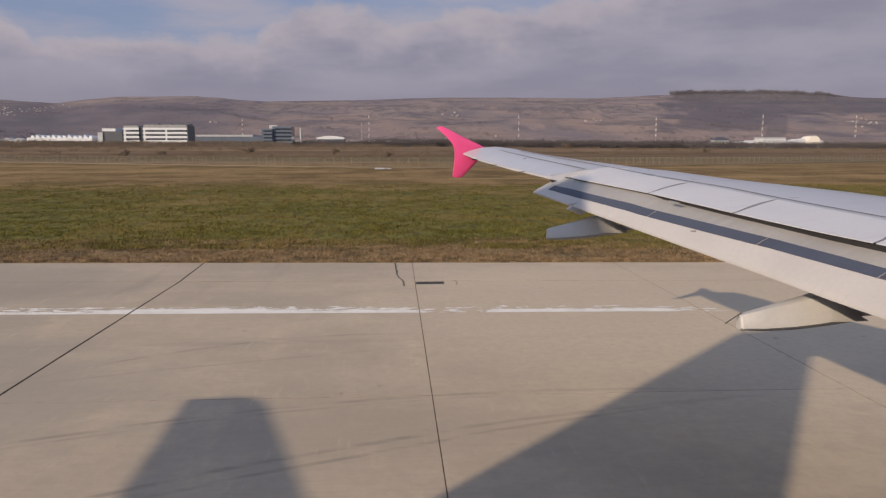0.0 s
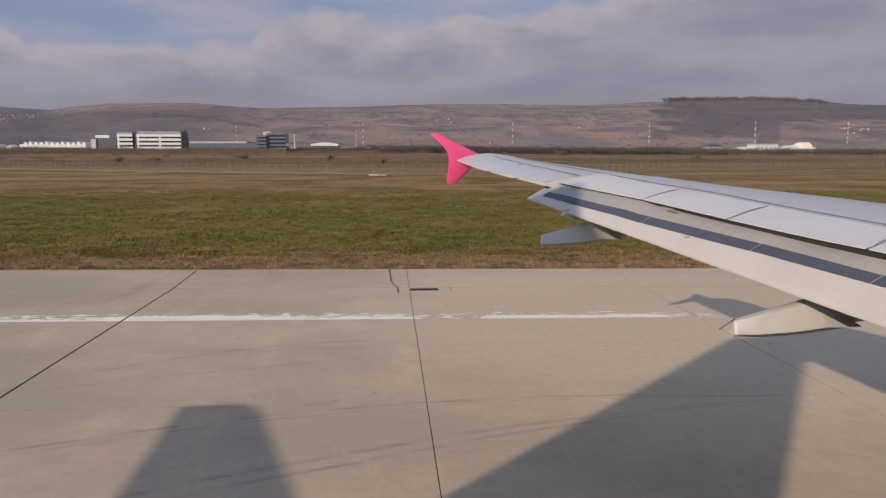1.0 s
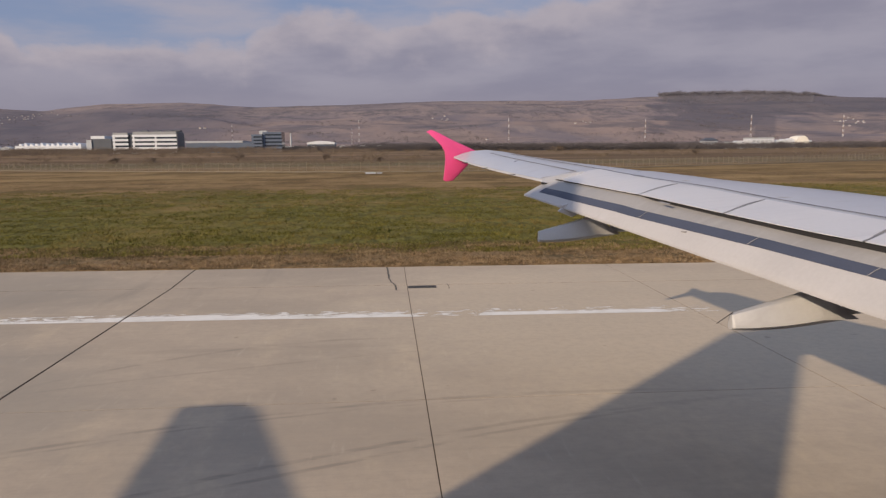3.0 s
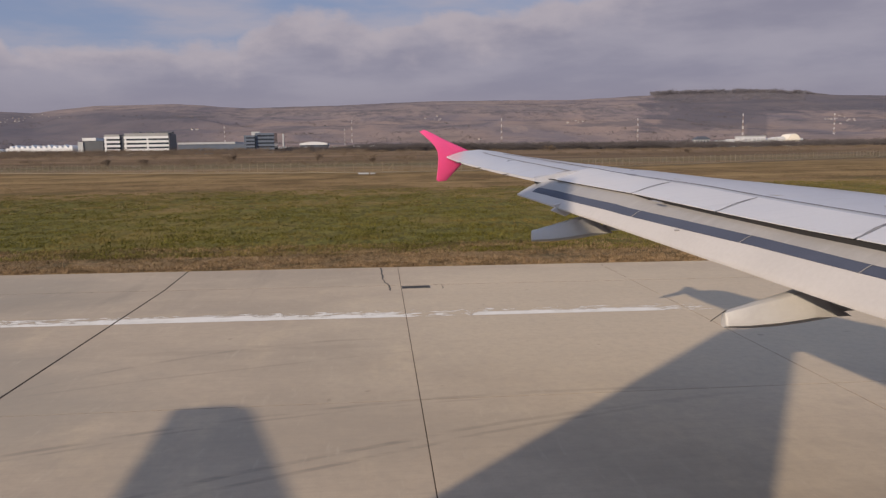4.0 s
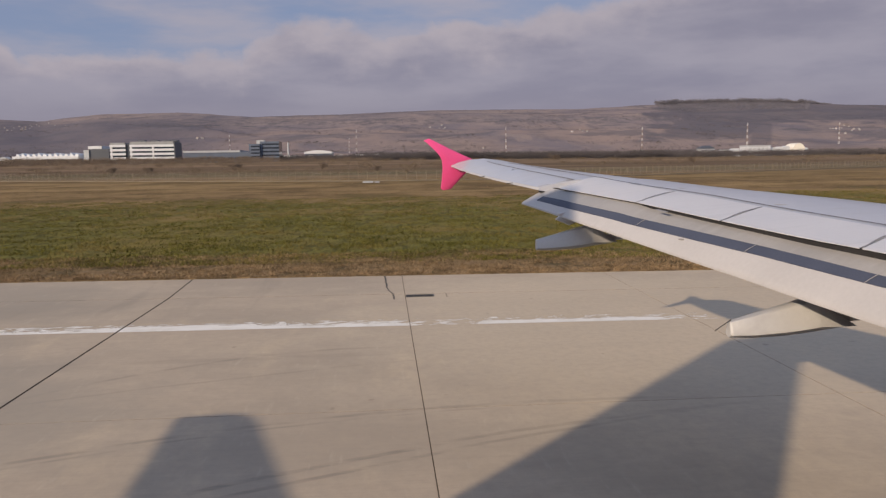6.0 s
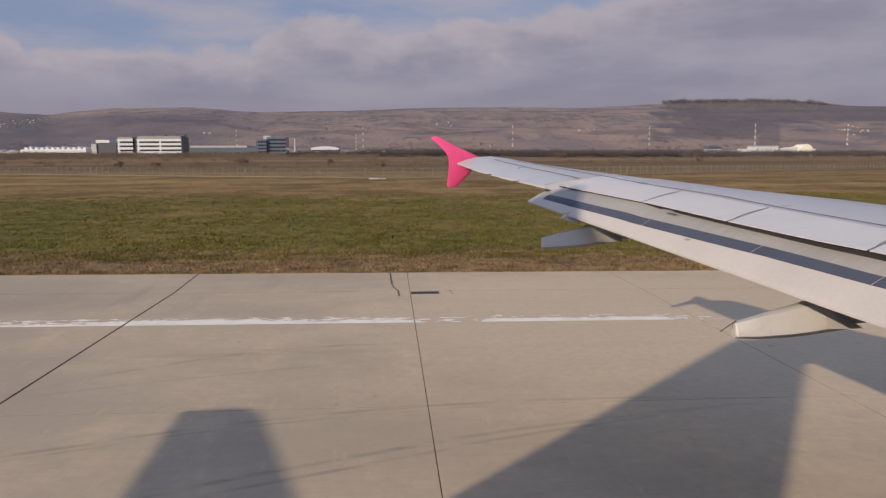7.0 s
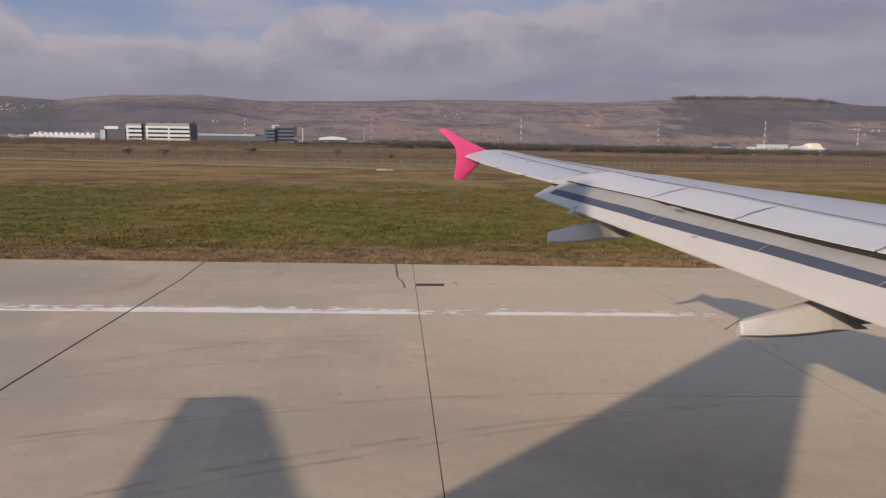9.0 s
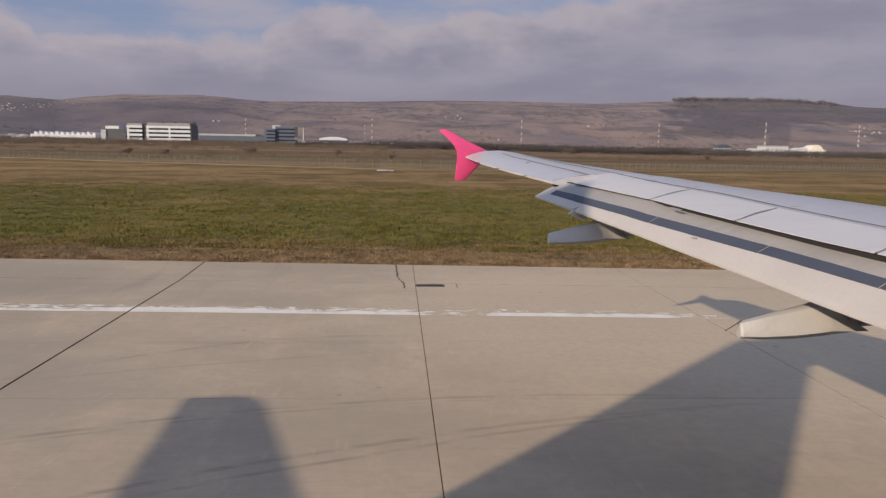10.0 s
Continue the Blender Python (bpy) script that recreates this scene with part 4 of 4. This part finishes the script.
def hill_spots(seed, count, k0, k1, y0, y1, w, h):
    """Clustered places on the slopes."""
    rng = random.Random(seed)
    out = []
    while len(out) < count:
        y, k = rng.uniform(y0, y1), rng.uniform(k0, k1)
        if noise.fractal((k * y / 260.0, y / 500.0, 5.0), 1.0, 2.0, 4) > rng.uniform(-0.05, 0.6):
            out.append((k * y, y, w * rng.uniform(0.6, 1.6), h * rng.uniform(0.5, 1.3)))
    return out


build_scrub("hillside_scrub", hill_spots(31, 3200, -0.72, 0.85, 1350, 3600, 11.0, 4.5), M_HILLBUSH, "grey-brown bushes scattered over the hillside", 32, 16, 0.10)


def weed_spots(seed, count):
    rng = random.Random(seed)
    out = []
    while len(out) < count:
        y = rng.uniform(36.0, 88.0)
        x = rng.uniform(-0.68, 0.62) * y
        if noise.noise((x * 0.06, y * 0.09, 2.0)) > rng.uniform(-0.1, 0.5):
            w = rng.uniform(0.35, 1.1)
            out.append((x, y, w * 1.5, w * 0.24))
    return out


build_scrub("weeds", weed_spots(41, 230), M_WEED, "low dark green weeds among the winter grass", 42, 60, 0.05)


def build_bush(x, y, w, h, seed):
    rng = random.Random(seed)
    bush = thing("bush", "dark bare bush standing alone in the meadow", "bush", "bushes in the meadow", at=(x, y, land_z(x, y)))
    bm = bmesh.new()
    for _ in range(9):
        rod(bm, (rng.uniform(-0.1, 0.1) * w, 0, -0.1), (rng.uniform(-0.4, 0.4) * w, rng.uniform(-0.3, 0.3) * w, h * rng.uniform(0.6, 1)), 0.05, 4)
    part("stem", bm, M_SCRUB, bush)
    bm = bmesh.new()
    heads = [(Vector((rng.uniform(-0.4, 0.4) * w, rng.uniform(-0.3, 0.3) * w, h * rng.uniform(0.3, 0.7))), rng.uniform(0.14, 0.3)) for _ in range(6)]
    for _ in range(560):
        mid, r = rng.choice(heads)
        way = Vector((rng.gauss(0, 1), rng.gauss(0, 1), rng.gauss(0, 0.7))) * r
        c = mid + Vector((way.x * w * 0.6, way.y * w * 0.6, way.z * h * 0.8))
        c.z = max(0.05, c.z)
        bm.faces.new([bm.verts.new(c + Vector((rng.gauss(0, 1), rng.gauss(0, 1), rng.gauss(0, 1))) * 0.05 * h) for _ in range(3)])
    part("crown", bm, M_THICKET, bush)


for i, (k, y, w, h) in enumerate(((0.4225, 330.0, 4.2, 3.3), (0.2295, 420.0, 6.5, 4.3), (-0.192, 300.0, 5.0, 3.6), (-0.0785, 300.0, 3.6, 3.0), (-0.006, 260.0, 2.8, 2.4), (-0.30, 280.0, 3.6, 2.6), (-0.345, 270.0, 4.0, 2.8))):
    build_bush(k * y, y, w, h, i)


# ---- buildings ----
def band_block(parent, x0, x1, y0, y1, top, storeys, base=0.0, white=M_WHITE):
    """A glazed block with storey-high bands of cladding and window mullions."""
    part("wall", boxes((x0, x1, y0, y1, base, top)), M_GLASS, parent, "dark tinted glazing")
    step_z = (top - base) / storeys
    for i in range(storeys):
        z = base + i * step_z
        part("band", boxes((x0 - 0.25, x1 + 0.05, y0 - 0.3, y0 - 0.02, z + step_z * 0.44, z + step_z)), white, parent)
        xs = np.arange(x0 + 0.2, x1 - 1, 14.5)
        for x in xs:
            part("pier", boxes((x, x + 1.1, y0 - 0.28, y0 - 0.03, z, z + step_z * 0.44)), white, parent)


def build_office():
    Y = 530.0
    office = thing("office_building", "white and dark glass office block with long window bands", "building")
    band_block(office, -0.346 * Y, -0.327 * Y, Y, Y + 17, 16.6, 6)
    band_block(office, -0.3215 * Y, -0.2665 * Y, Y, Y + 17, 16.6, 6)
    # dark block set back in the gap between the two volumes
    part("gap_block", boxes((-0.327 * Y + 0.1, -0.3215 * Y - 0.1, Y + 1.0, Y + 16, 0, 17.0)), M_DARKGREY, office, "dark recessed block between the two volumes")
    part("side_wall", boxes((-0.2665 * Y + 0.05, -0.2665 * Y + 0.7, Y - 0.2, Y + 17.5, 0, 18.0)), M_DARKGREY, office, "dark grey end wall")
    part("parapet", boxes((-0.346 * Y, -0.3275 * Y, Y - 0.1, Y + 17, 16.6, 18.0), (-0.321 * Y, -0.267 * Y, Y - 0.1, Y + 17, 16.6, 18.6)), M_PARAPET, office, "grey parapet")
    for k in (-0.313, -0.297, -0.282, -0.272):
        part("roof_unit", boxes((k * Y, k * Y + 4.5, Y + 4, Y + 9, 18.6, 19.6), bevel=0.1), M_DARKGREY, office)


def build_low_hall():
    Y = 575.0
    hall = thing("low_hall", "long low blue-grey hall with a pale roof edge", "building")
    part("wall", boxes((-0.2551 * Y, -0.172 * Y, Y, Y + 40, 0, 11.2)), M_BLUEGREY, hall)
    part("roof", boxes((-0.2555 * Y, -0.183 * Y, Y - 0.5, Y + 40, 11.2, 12.6)), M_PALE, hall)
    for i in range(9):
        x = -0.253 * Y + i * 5.2
        part("window", boxes((x, x + 3.4, Y - 0.08, Y - 0.01, 5.0, 7.6)), M_GLASS, hall)


def build_tower():
    Y = 560.0
    tower = thing("glass_tower", "blue-grey glass office tower with banded floors", "building")
    band_block(tower, -0.1715 * Y, -0.158 * Y, Y, Y + 18, 16.9, 7, white=M_BLUEGREY)
    band_block(tower, -0.1578 * Y, -0.1338 * Y, Y + 2, Y + 20, 18.6, 7, white=M_BLUEGREY)
    part("roof_unit", boxes((-0.163 * Y, -0.153 * Y, Y + 4, Y + 10, 16.9, 19.6)), M_PALE, tower)


def build_white_hall():
    Y = 640.0
    hall = thing("white_hall", "white hall with a curved roof and dark front", "building")
    x0, x1 = -0.101 * Y, -0.065 * Y
    part("wall", boxes((x0 + 0.4, x1 - 0.4, Y, Y + 26, 0, 10.6)), M_BLUEGREY, hall)
    secs = []
    for y in (Y - 1.0, Y + 26.5):
        top = [(x0 + (x1 - x0) * f, y, 10.2 + 2.6 * math.sin(math.pi * (0.15 + 0.7 * f))) for f in np.linspace(0, 1, 13)]
        secs.append(top + [(x1, y, 10.0), (x0, y, 10.0)])
    part("roof", loft(secs), M_WHITE, hall, "white curved roof")
    part("door", boxes((x0 + 6, x0 + 12, Y - 0.12, Y - 0.02, 0, 6.5)), M_PALE, hall)


def build_long_hall():
    Y = 620.0
    hall = thing("long_white_hall", "long white hall with rows of roof vents", "building")
    x0, x1 = -0.467 * Y, -0.386 * Y
    part("wall", boxes((x0, x1, Y, Y + 40, 0, 10.6)), M_WHITE, hall)
    part("plinth", boxes((x0 - 0.1, x1 + 0.1, Y - 0.15, Y - 0.01, 0, 7.9)), M_DARKGREY, hall)
    for i in range(12):
        x = x0 + 2 + i * 4.1
        part("roof_vent", loft([[(x, Y + 2, 10.6), (x + 2.6, Y + 2, 10.6), (x + 2.6, Y + 30, 10.6), (x, Y + 30, 10.6)],
                                [(x + 0.3, Y + 2.4, 12.4 + 0.8 * (i % 3 == 1)), (x + 2.1, Y + 2.4, 11.8), (x + 2.1, Y + 29, 11.8), (x + 0.3, Y + 29, 12.4)]]), M_WHITE, hall)
    hall2 = thing("grey_block", "dark grey factory block with a pale gable", "building")
    Y = 605.0
    part("wall", boxes((-0.372 * Y, -0.348 * Y, Y, Y + 30, 0, 15.4)), M_DARKGREY, hall2)
    part("gable", boxes((-0.3785 * Y, -0.3722 * Y, Y - 1, Y + 30, 0, 14.6)), M_PALE, hall2)
    part("roof", boxes((-0.373 * Y, -0.356 * Y, Y - 0.5, Y + 30, 15.4, 17.6)), M_WHITE, hall2)
    rng = random.Random(8)
    for i, k in enumerate((-0.52, -0.505, -0.492, -0.478, -0.54, -0.56)):
        y = 640.0 + rng.uniform(-20, 40)
        shed = thing("works_shed", "small grey works building with a low roof", "building", "works buildings", at=(k * y, y, 0))
        w, h = rng.uniform(7, 11), rng.uniform(7.5, 10.5)
        part("wall", boxes((-w / 2, w / 2, 0, 9, 0, h)), (M_PALE, M_DARKGREY, M_WHITE)[i % 3], shed)
        part("roof", loft([[(-w / 2 - 0.3, y2, h), (0, y2, h + 1.7), (w / 2 + 0.3, y2, h)] for y2 in (-0.4, 9.4)]), M_PALE, shed)


def build_right_sheds():
    Y = 900.0
    hall = thing("white_warehouse", "white flat-roofed warehouse at the edge of the field", "building")
    part("wall", boxes((0.4975 * Y, 0.5305 * Y, Y, Y + 20, 0, 14.0)), M_WHITE, hall)
    part("roof", boxes((0.497 * Y, 0.531 * Y, Y - 0.4, Y + 20.4, 14.0, 15.6)), M_PALE, hall)
    for i in range(5):
        x = 0.500 * Y + i * 5.4
        part("door", boxes((x, x + 3.4, Y - 0.15, Y - 0.02, 8.6, 12.4)), M_PALE, hall)
    dome = thing("tan_shelter", "tan fabric shelter with a pointed roof", "shelter")
    prof = [(-9, 0), (-9, 9), (-6.5, 13), (-2.5, 16.6), (2, 17.6), (6, 15.4), (9, 10.5), (9.4, 0)]
    part("membrane", loft([[(0.5705 * Y + x, y, z) for x, z in prof] for y in (Y, Y + 22)]), M_TAN, dome)
    part("door", boxes((0.5705 * Y - 3, 0.5705 * Y + 3, Y - 0.1, Y - 0.01, 0, 8)), M_PALE, dome)
    for k, w, h, m in ((0.5385, 10, 13.2, M_WHITE), (0.5475, 9, 14.0, M_WHITE), (0.5565, 8, 14.6, M_WHITE), (0.484, 14, 12.4, M_WHITE), (0.468, 16, 11.2, M_PALE), (0.584, 5, 12.5, M_WHITE)):
        hut = thing("storage_hut", "small white storage hut beside the warehouse", "hut", "storage huts", at=(k * Y, Y + 4, 0))
        part("wall", boxes((-w / 2, w / 2, 0, 8, 0, h - 2)), m, hut)
        part("roof", loft([[(-w / 2 - 0.3, y2, h - 2), (-w * 0.2, y2, h - 0.4), (w * 0.2, y2, h - 0.4), (w / 2 + 0.3, y2, h - 2)] for y2 in (-0.4, 8.4)]), m, hut)
    house = thing("farmhouse", "grey house with a dark hipped roof", "house", at=(0.4415 * Y, Y, 0))
    part("wall", boxes((-9, 9, 0, 12, 0, 12.2)), M_PALE, house)
    part("roof", loft([[(-10, -1, 12.2), (10, -1, 12.2), (10, 13, 12.2), (-10, 13, 12.2)], [(-5, 5.5, 16.0), (5, 5.5, 16.0), (5, 6.5, 16.0), (-5, 6.5, 16.0)]]), M_DARKGREY, house)
    for x in (-6, -2, 2, 6):
        part("window", boxes((x - 0.8, x + 0.8, -0.12, -0.02, 8.6, 10.8)), M_GLASS, house)


build_office()
build_low_hall()
build_tower()
build_white_hall()
build_long_hall()
build_right_sheds()

stack = thing("chimney", "pale slender factory chimney", "chimney", at=(-0.1215 * 620, 620, 0))
part("shaft", loft([[(r * math.cos(a), r * math.sin(a), z) for a in np.linspace(0, 2 * math.pi, 13)[:-1]] for z, r in ((0, 0.9), (18.4, 0.6))]), M_PALE, stack)
part("cap", loft([[(0.75 * math.cos(a), 0.75 * math.sin(a), z) for a in np.linspace(0, 2 * math.pi, 13)[:-1]] for z in (18.4, 18.9)]), M_PALE, stack)


def build_vans():
    van = thing("parked_van", "white van parked beyond the hedge", "van", "parked vans", at=(-0.055 * 600, 603, 6.2))
    prof = [(-2.6, 0.3), (-2.6, 2.3), (1.2, 2.4), (1.9, 1.5), (2.6, 1.3), (2.6, 0.3)]
    part("body", loft([[(x, y, z) for x, z in prof] for y in (-1.0, 1.0)]), M_WHITE, van)
    part("window", boxes((0.3, 1.2, -1.03, -1.005, 1.4, 2.1)), M_GLASS, van)
    for x in (-1.7, 1.7):
        bm = bmesh.new()
        rod(bm, (x, -1.05, 0.36), (x, 1.05, 0.36), 0.36, 14)
        part("wheel", bm, M_RUBBER, van)
    for k in (-0.032, -0.0265, -0.006, -0.128, -0.119, -0.112, -0.092):
        copy_thing(van, pose(k * 600, 603 + 30 * abs(k), 6.2))
    secs = []
    for x in np.linspace(-100, 14, 24):
        h = 6.2 * min(1.0, (x + 100) / 10, (14 - x) / 10) + 0.01
        secs.append([(x, 588, -0.3), (x, 596, h * 0.96), (x, 600, h), (x, 612, h), (x, 622, -0.3)])
    bank = loft(secs)
    tagged(part("embankment", bank, M_SCRUB), "low brown earth bank behind the hedge", "bank", kind="structure")


build_vans()


def build_mast(k, y, e_top, width=2.6):
    """A square lattice mast in red and white lengths, standing on the slope."""
    x = k * y
    z0 = land_z(x, y)
    h = 4.45 + e_top * y - z0
    mast = thing("lattice_mast", "red and white banded steel lattice mast on the hillside", "mast", "lattice masts", at=(x, y, z0))
    n = 9
    for i in range(n):
        za, zb = -0.5 + h * i / n, h * (i + 1) / n
        wa, wb = width * (1 - 0.6 * i / n) / 2, width * (1 - 0.6 * (i + 1) / n) / 2
        bm = bmesh.new()
        ca = [(sx * wa, sy * wa, za) for sx, sy in ((1, 1), (-1, 1), (-1, -1), (1, -1))]
        cb = [(sx * wb, sy * wb, zb) for sx, sy in ((1, 1), (-1, 1), (-1, -1), (1, -1))]
        for j in range(4):
            rod(bm, ca[j], cb[j], 0.16, 4)
            rod(bm, ca[j], cb[(j + 1) % 4], 0.10, 4)
            rod(bm, cb[j], ca[(j + 1) % 4], 0.10, 4)
            rod(bm, cb[j], cb[(j + 1) % 4], 0.10, 4)
        part("segment", bm, M_MASTWHITE if i % 2 == 0 else M_RED, mast)


for k, y, e in ((0.1645, 1500, 0.0404), (0.350, 1500, 0.0382), (0.4970, 1400, 0.0427), (-0.033, 1350, 0.0392), (-0.0425, 1500, 0.0288), (-0.196, 1500, 0.0344), (0.628, 1500, 0.042)):
    build_mast(k, y, e)


def build_houses():
    wall, roof = boxes((-6, 6, -5, 5, -2, 5.5)), None
    base = thing("hill_house", "small white house with a clay roof on the hillside", "house", "houses on the hills", at=(0.26 * 2500, 2500, 0))
    part("wall", wall, M_HOUSE, base)
    part("roof", loft([[(-6.6, y, 5.5), (0, y, 9.2), (6.6, y, 5.5)] for y in (-5.6, 5.6)]), M_ROOF, base)
    spots = []
    rng = random.Random(21)
    for c, e0, n, dk, de in ((-0.47, 0.046, 26, 0.030, 0.004), (-0.50, 0.040, 18, 0.02, 0.004), (-0.235, 0.0305, 3, 0.006, 0.001), (0.27, 0.036, 3, 0.006, 0.001), (0.25, 0.0345, 2, 0.006, 0.001),
                             (0.625, 0.036, 5, 0.012, 0.003), (0.648, 0.031, 6, 0.012, 0.006), (0.075, 0.042, 5, 0.012, 0.002), (0.135, 0.0135, 1, 0.001, 0.0), (-0.415, 0.050, 5, 0.02, 0.002)):
        for _ in range(n):
            spots.append((c + rng.uniform(-dk, dk), e0 + rng.uniform(-de, de)))
    first = True
    for k, e in spots:
        y = 1300.0
        while y < 3650 and land_z(k * y, y) < 4.45 + e * y - 4:
            y += 25
        m = pose(k * y, y, land_z(k * y, y), 0, 0, rng.uniform(-40, 40)) @ Matrix.Scale(rng.uniform(0.38, 0.75), 4)
        if first:
            base.matrix_world, first = m, False
        else:
            copy_thing(base, m)


build_houses()


# ---- concrete slabs ----
def build_apron():
    base = bmesh.new()
    outline = [(-122, -92), (130, -92), (130, APRON_EDGE - 0.03 - 1.88), (40, APRON_EDGE - 0.03 - 1.88), (-40, APRON_EDGE - 0.03 + 1.88), (-122, APRON_EDGE - 0.03 + 1.88)]
    loft([[(x, y, z) for x, y in outline] for z in (-0.36, -0.004)], bm=base)
    apron = tagged(part("apron", base, M_GRIT), "weathered beige concrete apron slabs with dark sealed joints", "pavement", kind="structure")
    x_joints = [-7.114 + 7.764 * i for i in range(-13, 18)]
    y_joints = [(13.05 - 7.5 * i, 0.0) for i in range(12, 0, -1)] + [(13.05, -0.007), (24.72, -0.040), (APRON_EDGE - 0.02, -0.047)]

    def y_at(j, x):
        y, slope = y_joints[j]
        return y + slope * max(-40.0, min(40.0, x))

    seam = x_joints[13]
    strip_of = bmesh.new()
    for a, b, lean in ((-80.0, 24.72 + 0.28, 0.0), (24.72 + 0.28, APRON_EDGE + 0.30, -0.20)):
        loft([[(seam - 0.022, a, z), (seam + 0.022, a, z), (seam + 0.022 + lean, b, z), (seam - 0.022 + lean, b, z)] for z in (-0.0035, -0.002)], bm=strip_of)
    part("sealant", strip_of, M_SEAL, apron, "wide black sealed joint")

    def gap_y(j):
        return 0.02 if y_joints[j][0] == 24.72 else 0.009

    shared = {}
    for i in range(len(x_joints) - 1):
        for j in range(len(y_joints) - 1):
            gap0 = 0.026 if i == 13 else 0.009
            gap1 = 0.026 if i + 1 == 13 else 0.009
            x0, x1 = x_joints[i] + gap0, x_joints[i + 1] - gap1
            # the sealed joint runs askew across the shoulder
            askew = j == len(y_joints) - 2
            s0, s1 = (-0.20 if askew and i == 13 else 0.0), (-0.20 if askew and i + 1 == 13 else 0.0)
            cx, cy = (x0 + x1) / 2, y_at(j, (x0 + x1) / 2)
            loop = [(x0, y_at(j, x0) + gap_y(j)), (x1, y_at(j, x1) + gap_y(j)), (x1 + s1, y_at(j + 1, x1) - gap_y(j + 1)), (x0 + s0, y_at(j + 1, x0) - gap_y(j + 1))]
            loop = [(x - cx, y - cy) for x, y in loop]
            key = tuple(round(v, 3) for p in loop for v in p)
            if key not in shared:
                mx, my = sum(p[0] for p in loop) / 4, sum(p[1] for p in loop) / 4
                inner = [(x - 0.001 * math.copysign(1, x - mx), y - 0.001 * math.copysign(1, y - my)) for x, y in loop]
                bm = loft([[(x, y, -0.05) for x, y in loop], [(x, y, -0.001) for x, y in loop], [(x, y, 0.0) for x, y in inner]])
                bmesh.ops.recalc_face_normals(bm, faces=bm.faces[:])
                me = bpy.data.meshes.new("slab")
                bm.to_mesh(me)
                bm.free()
                me.materials.append(M_CONCRETE)
                shared[key] = me
            slab = new("slab", shared[key])
            slab.parent = apron
            slab.location = (cx, cy, 0)


build_apron()
